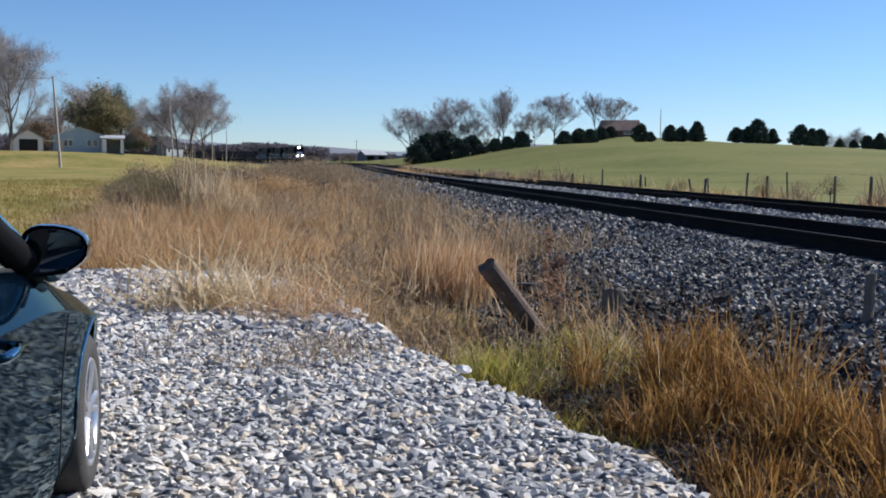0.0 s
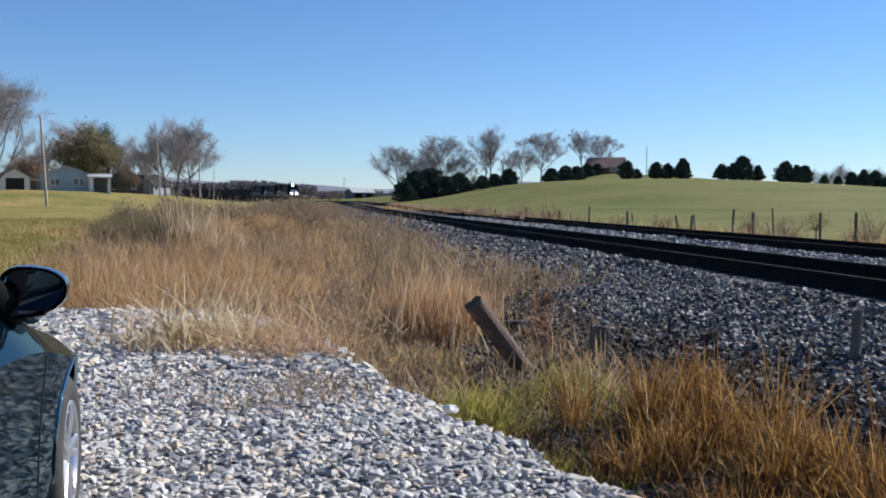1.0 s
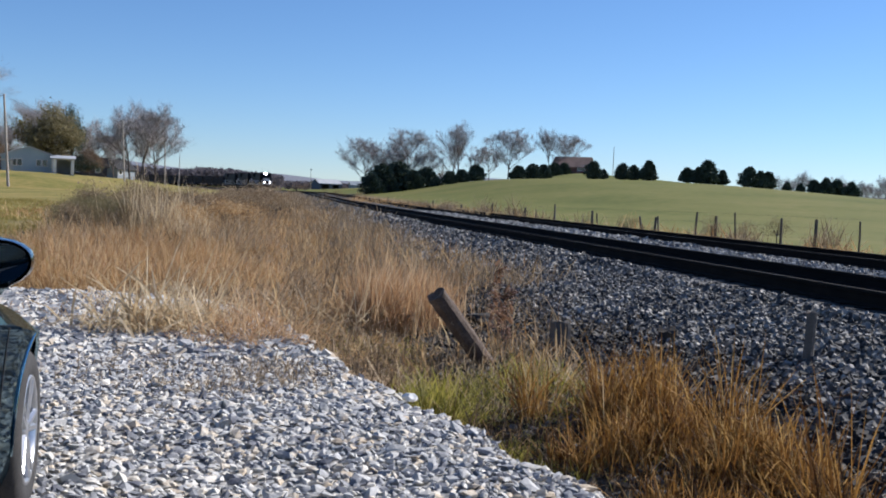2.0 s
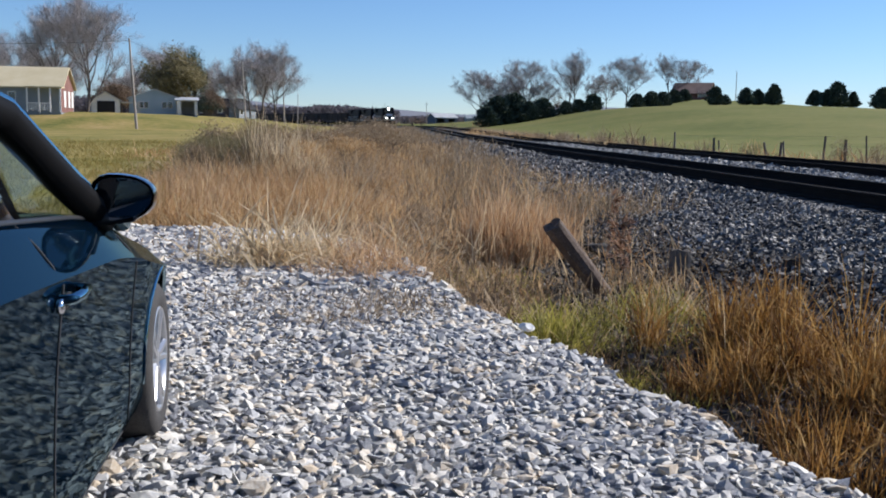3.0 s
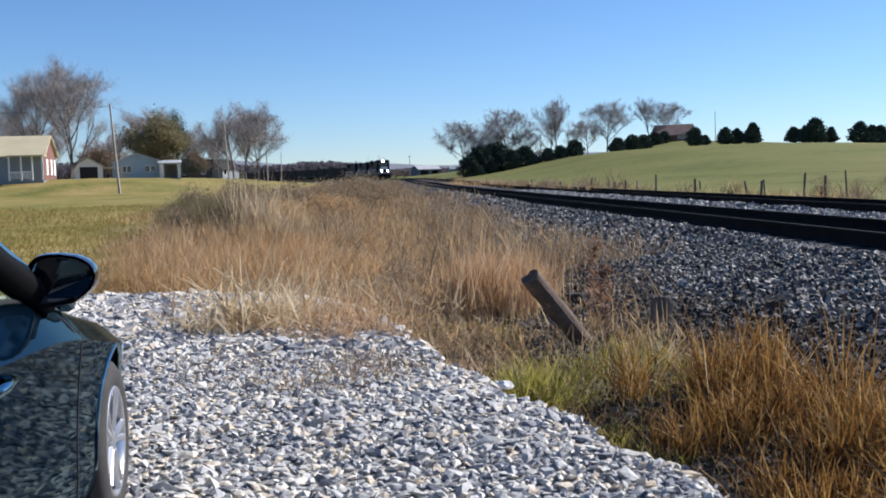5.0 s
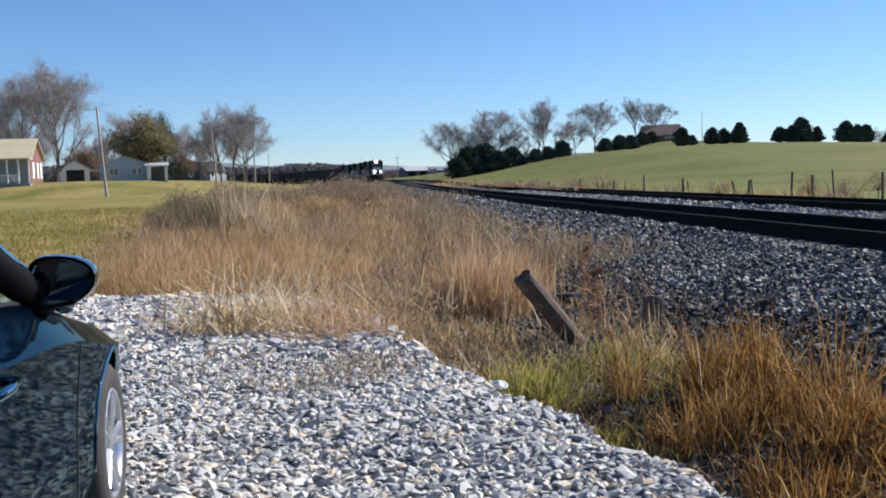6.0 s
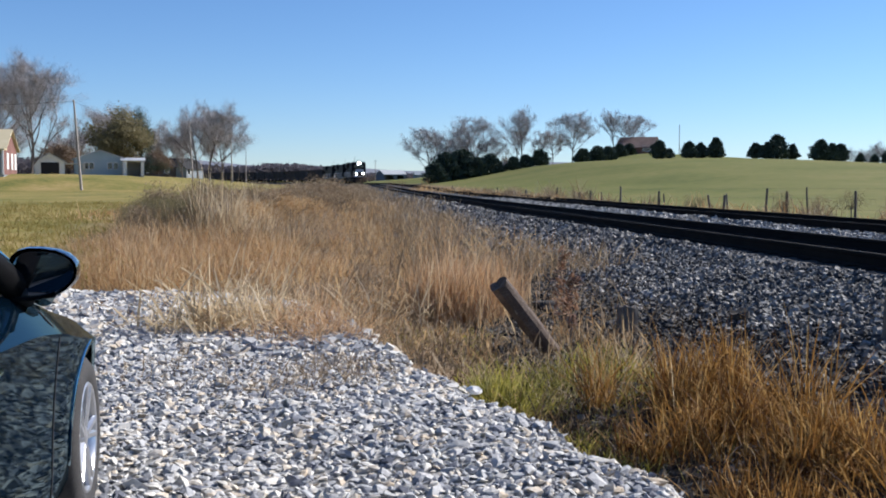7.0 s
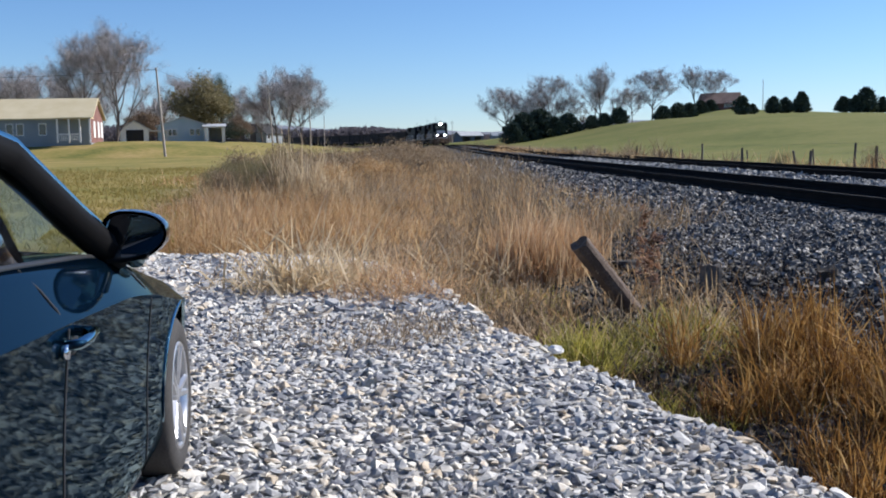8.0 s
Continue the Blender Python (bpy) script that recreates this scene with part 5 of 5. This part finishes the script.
    strewn("bleached_grass", "long arching bleached stems sprawling over the gravel", "pale", 800, 7, 0.19, -2.45, -1.6, 9.3, 10.2, (0.35, 0.72), (0.007, 0.013), 0.8, 0.9, 232)
    strewn("bleached_grass", "bleached fallen grass matted over the gravel", "pale", 1300, 10, 0.20, -2.6, -1.5, 9.6, 11.0, (0.15, 0.38), (0.003, 0.006), 1.0, 0.7, 32)
    strewn("dead_vines", "reddish tangle of dead stems lying on the gravel", "pink_straw", 1700, 7, 0.19, -1.45, -0.8, 8.6, 9.8, (0.15, 0.36), (0.0025, 0.005), 0.9, 0.7, 33)
    strewn("bleached_grass", "a few stiff bleached stalks beside the gravel", "pale", 60, 5, 0.18, -0.9, -0.2, 10.2, 11.4, (0.35, 0.7), (0.005, 0.008), 0.9, 0.35, 233)
    strewn("dead_vines", "thin tan dead stems creeping over the gravel", "straw", 2200, 40, 0.30, -3.4, -0.6, 9.6, 12.2, (0.06, 0.20), (0.002, 0.0045), 1.0, 0.8, 333)
    strewn("dead_vines", "thin brown dead stems lying on the gravel", "weed", 3000, 16, 0.22, -2.1, -0.5, 6.6, 8.3, (0.04, 0.15), (0.002, 0.004), 1.1, 0.6, 34)
    grow("grass", "low dull green grass in the hollow behind the post", "green", 2200, 26, 0.16, lambda r, n: (r.uniform(-0.35, 0.45, n), r.uniform(9.4, 11.3, n)), (0.05, 0.14), (0.0025, 0.005), 0.7, 0.6, 323)
    # field grass on the far left and over the tracks
    grow("field_grass", "short yellow-green field grass", "fieldgrass", 40000, 2500, 0.5, lambda r, n: (-0.20 * (y := r.uniform(13.4, 60, n)) - 2.0 - r.uniform(0, 1, n) * (0.45 * y), y), (0.08, 0.22), (0.006, 0.014), 0.5, 0.4, 35)
    line = fence_x
    grow("field_grass", "straw weeds along the wire fence", "straw", 5000, 160, 0.5, lambda r, n: (line(y := r.uniform(26, 110, n)) + r.normal(0, 0.8, n), y), (0.15, 0.5), (0.008, 0.02), 0.4, 0.4, 36)
    grow("field_grass", "dark weeds along the wire fence", "weed", 2600, 26, 0.3, lambda r, n: (line(y := r.uniform(28, 80, n)) + r.normal(0, 0.5, n), y), (0.3, 0.8), (0.006, 0.015), 0.25, 0.3, 37)
    # weeds that creep up the ballast farther out
    grow("dead_weeds", "grey-brown dead weeds creeping up the ballast", "weed", 16000, 420, 0.35, band(-6.0, -3.0, 15, 48, 1.2), (0.14, 0.42), (0.004, 0.009), 0.40, 0.4, 140)
    grow("dead_weeds", "tan dead weeds creeping up the ballast", "straw", 8000, 300, 0.35, band(-6.0, -3.0, 15, 60, 1.2), (0.14, 0.42), (0.004, 0.009), 0.40, 0.4, 141)
    grow("dead_weeds", "brown dead weeds on the distant bank", "weed", 16000, 420, 0.6, band(-6.0, -2.0, 45, 200, 1.2), (0.15, 0.45), (0.012, 0.026), 0.40, 0.4, 142)
    # scattered weeds on the ballast slope
    grow("ballast_weeds", "thin dead weeds scattered over the ballast slope", "weed", 3600, 150, 0.16, band(-5.6, -3.2, 6.5, 26, 1.2), (0.08, 0.28), (0.002, 0.004), 0.45, 0.5, 38)
    grow("ballast_weeds", "thin straw weeds at the ballast foot", "straw", 2600, 100, 0.16, band(-5.9, -4.2, 6.0, 20, 1.2), (0.10, 0.30), (0.002, 0.004), 0.4, 0.5, 39)


plants()


# ---- upright weed with russet leaves ----
def russet_weed(x, y, h, seed):
    r = np.random.RandomState(seed)
    w = thing("tall_weed", "upright dead weed with curled russet leaves", "weed", at=pose(x, y, float(surface(x, y)), 0, 0, seed))
    bm = bmesh.new()
    rod(bm, (0, 0, 0), (0.02, 0.01, h * 0.6), 0.006, 0.005, n=5)
    rod(bm, (0.02, 0.01, h * 0.6), (0.0, 0.02, h), 0.005, 0.003, n=5)
    part("stem", bm_mesh("stem", bm, M["bark"]), w)
    n = 220
    z = h * (0.25 + 0.72 * r.uniform(0, 1, n))
    a = r.uniform(0, 6.283, n)
    rad = r.uniform(0.02, 0.10, n) * (1.15 - z / h * 0.7)
    P = np.stack([rad * np.cos(a), rad * np.sin(a), z - 0.03], -1)
    part("leaves", blades("leaves", P, r.uniform(0.05, 0.11, n), r.uniform(0.008, 0.018, n), M["russet"], 0.8, 0.9, seed), w, "curled russet leaves")


russet_weed(1.17, 10.1, 0.98, 3)
russet_weed(1.24, 9.95, 0.7, 4)


# ---- trees ----
def bare_tree(seed, h, spread, twigs, leaf=None, leaves=0, trunk=0.013, fork=0.25, upright=0.5, twig_w=0.02, oval=False):
    """Trunk and limbs as tapered tubes and a haze of fine twigs; returns the meshes of trunk, twigs and leaves."""
    r = random.Random(seed)
    bm = bmesh.new()
    ends = []

    def limb(p, d, length, rad, level):
        n = (5, 3, 2, 2)[level]
        q, spine = p, [p]
        for i in range(n):
            d = (d + Vector((r.gauss(0, 0.06 + 0.05 * level), r.gauss(0, 0.06 + 0.05 * level), r.gauss(0.05, 0.05)))).normalized()
            nq = q + d * (length / n)
            rod(bm, q, nq, rad * (1 - 0.75 * i / n), rad * (1 - 0.75 * (i + 1) / n), n=6 if level < 2 else 4)
            if level >= 1:
                ends.append((nq.copy(), d.copy(), level))
                ends.append((q.lerp(nq, 0.5), d.copy(), level))
            q = nq
            spine.append(q)
        if level < 3:
            count = (11, 5, 3)[level]
            for k in range(count):
                f = (fork + (1 - fork) * (k + r.random()) / count) if level == 0 else r.uniform(0.3, 1.0)
                s0 = f * n
                i = min(int(s0), n - 1)
                at = spine[i].lerp(spine[i + 1], s0 - i)
                a = k * 2.4 + r.uniform(-0.5, 0.5)
                side = Vector((math.cos(a), math.sin(a), r.uniform(0.0, 0.4)))
                nd = (d * upright * ((0.25 + 0.7 * f if oval else 0.6) if level == 0 else 1.0) + side * spread).normalized()
                limb(at, nd, length * ((0.34 + 0.30 * math.sin(math.pi * f) if oval else 0.78 - 0.35 * f) if level == 0 else r.uniform(0.45, 0.65)), rad * (1 - 0.6 * f) * 0.6, level + 1)

    limb(Vector((0, 0, -0.2)), Vector((0, 0, 1)), h * 0.62, h * trunk, 0)
    top = max(e[0].z for e in ends)
    s = h / (top + 0.06 * h)
    bmesh.ops.scale(bm, vec=(s, s, s), verts=bm.verts)
    me_trunk = bm_mesh("trunk", bm, M["bark"])
    rr = np.random.RandomState(seed)
    ends = [(e[0] * s, e[1], e[2]) for e in ends]

    def spray(count, length, width, mat, name, jitter):
        pick = rr.randint(0, len(ends), count)
        P = np.array([ends[i][0] for i in pick]) + rr.normal(0, jitter, (count, 3))
        D = np.array([ends[i][1] for i in pick]) + rr.normal(0, 0.75, (count, 3)) + np.array([0, 0, 0.25])
        D /= np.linalg.norm(D, axis=1)[:, None]
        W = np.cross(D, rr.normal(0, 1, (count, 3)))
        W /= np.linalg.norm(W, axis=1)[:, None]
        L = rr.uniform(0.5, 1.3, count)[:, None] * length
        V = np.stack([P - W * width, P + W * width, P + D * L], 1).reshape(-1, 3)
        return fast_mesh(name, V, np.arange(3 * count).reshape(-1, 3), mat)

    out = [("trunk", me_trunk), ("twig_haze", spray(twigs, h * 0.075, twig_w, M["twig"], "twig_haze", h * 0.016))]
    if leaves:
        out.append(("leaves", spray(leaves, 0.35, 0.13, M[leaf], "leaves", h * 0.03)))
    return out


def plant_tree(name, label, meshes, x, y, turn, scale=1.0, category="tree", group="", wide=1.0):
    t = thing(name, label, category, at=place(x, y, turn) @ Matrix.Diagonal((scale * wide, scale * wide, scale, 1)), group=group)
    for n, me in meshes:
        part(n, me, t)
    return t


def cedar(seed, h, w, n=1500, mat="cedar", low=0.03):
    """An evergreen: a dense uneven cone of small sprays round a trunk."""
    r = np.random.RandomState(seed)
    z = low + (1 - low) * r.uniform(0, 1, n) ** 1.25
    prof = np.clip(np.minimum(1.0, (z - low) * 6 + 0.35) * (1 - z) ** (0.42 + 0.09 * (seed % 4)), 0.03, 1)
    a = r.uniform(0, 6.283, n)
    rag = 1 + 0.30 * np.sin(3 * a + 6 * z + seed) + 0.24 * np.sin(5 * a - 13 * z + 2 * seed) + 0.12 * np.sin(17 * z + a)
    rad = w * prof * rag * np.sqrt(r.uniform(0.25, 1, n))
    P = np.stack([rad * np.cos(a), rad * np.sin(a), z * h], -1) + r.normal(0, 0.05 * w, (n, 3))
    D = np.stack([np.cos(a), np.sin(a), np.full(n, 0.7)], -1) + r.normal(0, 0.5, (n, 3))
    D /= np.linalg.norm(D, axis=1)[:, None]
    W = np.cross(D, r.normal(0, 1, (n, 3)))
    W /= np.linalg.norm(W, axis=1)[:, None]
    s = h * 0.045
    V = np.stack([P - W * s, P + W * s, P + D * s * 3.0], 1).reshape(-1, 3)
    return [("trunk", rods("trunk", M["bark"], ((0, 0, -0.2), (0, 0, h * 0.8), h * 0.02, h * 0.006))), ("foliage", fast_mesh("foliage", V, np.arange(3 * n).reshape(-1, 3), M[mat]))]


def round_tree(seed, h, w, n, mat, trunk_h=0.2, leaf=0.03):
    """A broad crown still in leaf, made of many leaf clumps with gaps."""
    r = np.random.RandomState(seed)
    k = 40
    c = r.normal(0, 1, (k, 3))
    c /= np.linalg.norm(c, axis=1)[:, None]
    c *= r.uniform(0.35, 0.95, (k, 1)) * np.array([w, w, h * 0.42])
    i = r.randint(0, k, n)
    P = c[i] + r.normal(0, 1, (n, 3)) * np.array([w, w, h * 0.4]) * 0.17 + np.array([0, 0, h * 0.57])
    P[:, 2] = np.maximum(P[:, 2], h * trunk_h * 0.4)
    D, Q = r.normal(0, 1, (n, 3)), r.normal(0, 1, (n, 3))
    s = leaf * (w * w * h) ** (1 / 3.0)
    V = np.stack([P - D * s * 0.5, P + D * s * 0.5, P + Q * s], 1).reshape(-1, 3)
    bm = bmesh.new()
    rod(bm, (0, 0, -0.3), (0, 0, h * 0.5), h * 0.025, h * 0.015)
    for j in range(0, k, 3):
        rod(bm, (0, 0, h * 0.3), tuple(c[j] * 0.8 + np.array([0, 0, h * 0.57])), h * 0.01, h * 0.003, n=5)
    return [("trunk", bm_mesh("trunk", bm, M["bark"])), ("leaves", fast_mesh("leaves", V, np.arange(3 * n).reshape(-1, 3), M[mat]))]


def sighted(mark, d):
    """A place on the bearing named by a mark (784 is due north, 1833 marks to the radius) at d metres north."""
    return (mark - 784) / 1833.0 * d, d


def trees():
    def tall_as(src, size, mark, top, d, turn, label, group=""):
        x, y = sighted(mark, d)
        plant_tree("bare_tree", label, src, x, y, turn, (1.36 + (324 - top) / 1833.0 * d - gz(x, y)) / size, group=group, wide=1.15)

    # by the house
    big = bare_tree(1, 14.5, 0.62, 17000, upright=1.25, fork=0.12, twig_w=0.009)
    second = bare_tree(3, 15, 0.62, 13000, upright=1.15, fork=0.15, twig_w=0.012)
    tall_as(big, 14.5, 58, 92, 134, 0, "large bare spreading tree beside the house")
    tall_as(big, 14.5, 2, 108, 137, 130, "bare spreading tree beside the house")
    tall_as(second, 15, 372, 174, 202, 0, "grey bare tree behind the garage")
    tall_as(second, 15, 352, 186, 214, 120, "grey bare tree behind the garage")
    tall_as(second, 15, 395, 200, 214, 220, "grey bare tree behind the garage")
    tall_as(second, 15, 300, 225, 225, 90, "grey bare tree in the hedgerow")
    tall_as(second, 15, 278, 215, 235, 200, "grey bare tree in the hedgerow")
    tall_as(big, 14.5, 325, 235, 230, 130, "grey bare tree in the hedgerow")
    tall_as(second, 15, 205, 182, 225, 250, "grey bare tree behind the olive tree")
    tall_as(second, 15, 180, 185, 215, 20, "grey bare tree behind the olive tree")
    tall_as(big, 14.5, 118, 232, 190, 60, "low grey bare tree behind the shed")
    tall_as(second, 15, 90, 240, 180, 10, "low grey bare tree behind the shed")
    for k, (mark, top, d) in enumerate(((-30, 190, 180), (-75, 165, 190), (-125, 160, 185), (-170, 165, 195), (20, 205, 200), (140, 225, 200))):
        tall_as(second if k % 2 else big, 15, mark, top, d, 70 * k, "grey bare tree behind the house")
    plant_tree("olive_tree", "broad olive-brown tree still in leaf", round_tree(4, 12.0, 5.2, 16000, "olive"), *sighted(212, 190), 0)
    plant_tree("olive_tree", "dark olive evergreen crown beside the broad tree", round_tree(5, 12.8, 2.8, 8000, "cedar"), *sighted(252, 195), 0)
    plant_tree("brush", "dark brown leafless thicket behind the shed", round_tree(6, 5.5, 3.6, 9000, "brownleaf", 0.0), *sighted(110, 165), 0, category="bush")
    plant_tree("brush", "dark brown leafless thicket beside the garage", round_tree(7, 4.6, 3.0, 8000, "brownleaf", 0.0), *sighted(282, 178), 0, category="bush")
    dark = round_tree(8, 4.2, 4.0, 6000, "cedar", 0.0)
    plant_tree("brush", "dark green hedge beside the cottage", dark, *sighted(268, 176), 0, 0.8, category="bush")
    # bare trees on the meadow's far edge
    oak = bare_tree(11, 13.0, 0.85, 9500, "brownleaf", 110, upright=1.0, fork=0.22, twig_w=0.014, oval=True)
    tall = bare_tree(12, 15.5, 0.48, 6000, "brownleaf", 70, upright=1.1, fork=0.3, twig_w=0.015, oval=True)
    for k, (mark, base, top, d, src) in enumerate(((762, 306, 232, 215, oak), (836, 296, 213, 222, oak), (923, 288, 198, 226, tall), (912, 288, 230, 232, tall), (1012, 284, 205, 224, oak), (978, 284, 238, 232, oak), (1086, 270, 202, 262, tall), (1122, 268, 212, 268, oak), (806, 300, 250, 224, oak), (865, 290, 250, 226, oak), (948, 288, 250, 240, tall))):
        x, y = sighted(mark, d)
        z0 = gz(x, y)
        hgt = 1.36 + (336 - top) / 1833.0 * d - z0
        plant_tree("bare_tree", "bare spreading oak with a few brown leaves" if src is oak else "tall slender bare tree with a few brown leaves", src, x, y, 57 * k, hgt / (13.0 if src is oak else 15.5), group="trees along the meadow", wide=1.12 if src is oak else 1.05)
    plant_tree("bush", "round russet bush still in leaf", round_tree(13, 5.0, 2.2, 1200, "brownleaf", 0.0), *sighted(893, 226), 0, category="bush")
    # cedars
    shapes = [cedar(20 + k, 4.0, 1.9 + 0.25 * (k % 3), 2600) for k in range(4)]
    wide = [cedar(32 + 4 * k, 4.0, 2.5, 3200) for k in range(2)]
    rows = [(1165, 252, 280, 180, 0), (1183, 265, 281, 181, 1), (1218, 254, 281, 180, 1), (1238, 256, 281, 182, 2), (1265, 247, 281, 180, 3),
            (1335, 256, 289, 178, 0), (1356, 255, 289, 177, 2), (1372, 243, 291, 177, 1), (1400, 258, 290, 178, 3), (1384, 262, 291, 178, 0),
            (1450, 251, 295, 176, 2), (1470, 257, 295, 176, 3), (1484, 258, 295, 177, 0), (1520, 275, 297, 176, 1), (1545, 280, 300, 176, 2),
            (1570, 268, 302, 174, 0), (1592, 264, 303, 174, 3), (1612, 266, 303, 175, 1), (1640, 270, 304, 175, 2)]
    for k, (mark, top, base, d, s) in enumerate(rows):
        x, y = sighted(mark, d)
        hgt = 1.36 + (324 - top) / 1833.0 * d - gz(x, y)
        plant_tree("cedar", "dark green cedar tree on the meadow's crest", shapes[s], x, y, 63 * k, max(0.35, hgt / 4.0), group="cedars on the crest")
    for k, (mark, top, d) in enumerate(((790, 276, 212), (818, 270, 214), (842, 282, 212), (868, 276, 214), (955, 268, 216), (930, 280, 215), (908, 284, 214), (1030, 266, 222), (1056, 262, 224), (1075, 262, 226), (1095, 258, 240), (1112, 260, 244), (770, 292, 208))):
        x, y = sighted(mark, d)
        hgt = 1.36 + (324 - top) / 1833.0 * d - gz(x, y)
        plant_tree("evergreen_bush", "dark green evergreen bush at the meadow's edge", wide[k % 2], x, y, 71 * k, max(0.62, hgt / 4.0), category="bush", group="bushes at the meadow's edge")
    # leafless shrubs among the brush
    for k, (mark, d, hgt, wide, mat) in enumerate(((288, 27, 1.2, 0.7, "olive"), (268, 25, 1.15, 0.7, "olive"), (300, 27, 1.4, 0.9, "weed"), (345, 29, 1.5, 1.0, "weed"), (392, 27, 1.35, 0.9, "weed"), (440, 30, 1.4, 1.1, "weed"), (490, 33, 1.35, 1.1, "weed"), (535, 36, 1.3, 1.2, "weed"), (578, 42, 1.6, 1.3, "weed"), (555, 40, 1.35, 1.3, "weed"), (604, 46, 1.25, 1.3, "weed"), (455, 25, 0.95, 0.9, "straw"), (515, 31, 1.05, 1.1, "straw"), (320, 24, 1.0, 0.8, "olive"), (275, 24, 0.95, 0.8, "weed"), (365, 24, 1.05, 0.8, "weed"), (250, 29, 0.8, 0.8, "olive"))):
        plant_tree("shrub", "low dead brown shrub in the tangled brush", round_tree(70 + k, hgt, wide, 6500, mat, 0.0, 0.019), *sighted(mark, d), 0, category="bush", group="shrubs in the brush")
    for k, (x, y, hgt, wide, mat) in enumerate(((10.5, 43.2, 0.9, 0.6, "olive"), (13.5, 37.2, 0.8, 0.5, "weed"), (12.4, 37.8, 1.0, 0.5, "weed"), (14.3, 36.3, 1.1, 0.6, "olive"), (7.2, 54.5, 1.0, 0.8, "weed"), (4.6, 66.0, 1.1, 1.0, "weed"))):
        plant_tree("shrub", "low weedy shrub against the wire fence", round_tree(90 + k, hgt, wide, 2600, mat, 0.0, 0.022), x, y, 0, category="bush", group="shrubs along the fence")
    # hedgerow trees beyond the crest
    for k, mark in enumerate(range(1500, 1900, 26)):
        x, y = sighted(mark, 330 + 13 * (k % 3))
        plant_tree("bare_tree", "distant grey bare tree beyond the crest", oak if k % 2 else tall, x, y, 40 * k, 0.75 + 0.1 * (k % 3), group="trees beyond the crest")
    # low scrub by the line
    for k, (mark, d, s) in enumerate(((690, 120, 0.3), (712, 118, 0.32), (840, 78, 0.22), (900, 62, 0.2), (640, 190, 0.5), (655, 200, 0.55))):
        plant_tree("brush", "low brown scrub beside the railway", round_tree(40 + k, 5.0, 2.6, 900, "brownleaf", 0.0), *sighted(mark, d), 0, s, category="bush")


trees()


# ---- far country ----
def far_woods(name, label, y, x0, x1, height, seed, mat, n, base=0.0):
    r = np.random.RandomState(seed)
    x = r.uniform(x0, x1, n)
    yy = y + r.normal(0, 12, n)
    h = height * (0.65 + 0.35 * bumps(x, yy * 0 + seed, 60)) * r.uniform(0.88, 1.04, n)
    z = ground_z(x, yy) + base
    P = np.stack([x, yy, z + h * r.uniform(0.0, 1, n) ** 0.5], -1)
    s = height * 0.06
    V = np.stack([P + r.normal(0, s, (n, 3)), P + r.normal(0, s, (n, 3)), P + r.normal(0, s, (n, 3))], 1).reshape(-1, 3)
    thing(name, label, "woods", fast_mesh(name, V, np.arange(3 * n).reshape(-1, 3), M[mat]), kind="stuff")


far_woods("far_woods", "distant bare brown woods along the valley, tinted with haze", 640, -330, -60, 13, 51, "farwood", 40000)
far_woods("far_woods", "distant bare brown woods beyond the barns, tinted with haze", 720, -130, 60, 8.5, 52, "farwood", 26000)
far_woods("far_woods", "distant bare grey woods behind the village, tinted with haze", 330, -240, -95, 9, 53, "farwood", 24000)


def far_hills():
    """A low wooded ridge closing the valley."""
    xs = np.linspace(-1600, 1400, 90)
    vs, fs = [], []
    for k, (y, z) in enumerate(((1500, 0), (1750, 0.75), (2000, 1.0), (2400, 0.2))):
        vs += [(x, y + 60 * bumps(x, 0.0, 900), 6 + z * (30 + 9 * bumps(x, 0.0, 700) + 4 * bumps(x, 3.0, 240))) for x in xs]
    n = len(xs)
    fs = [(j * n + i, j * n + i + 1, (j + 1) * n + i + 1, (j + 1) * n + i) for j in range(3) for i in range(n - 1)]
    thing("far_hills", "low wooded ridge on the horizon, blue-grey haze in its colour", "hills", mesh("far_hills", vs, fs, M["farhill"], True), kind="structure")


far_hills()


# ---- what moves ----
def along(front):
    """The height, place and heading of the track's centre at y = front."""
    return Vector((float(track_x(front)), front, float(rail_z(front))))


def behind(p, length):
    """The point on the track that lies that far behind p."""
    y = p.y + length * 0.97
    for _ in range(6):
        q = along(y)
        y += length - (q - p).length
    return along(y)


def motions():
    times = [0, 1, 2, 3, 4, 5, 6, 7, 8]
    for ob, back, length in TRAIN:
        rows = []
        for t in times:
            lead = along(300.0 - 11.4 * t)
            a = behind(lead, back) if back else lead
            b = behind(a, length)
            d = a - b
            yaw = math.degrees(math.atan2(-d.x, d.y))
            rows.append((t, pose(*a, math.degrees(math.atan2(d.z, math.hypot(d.x, d.y))), 0, yaw)))
        walk(ob, rows)


motions()
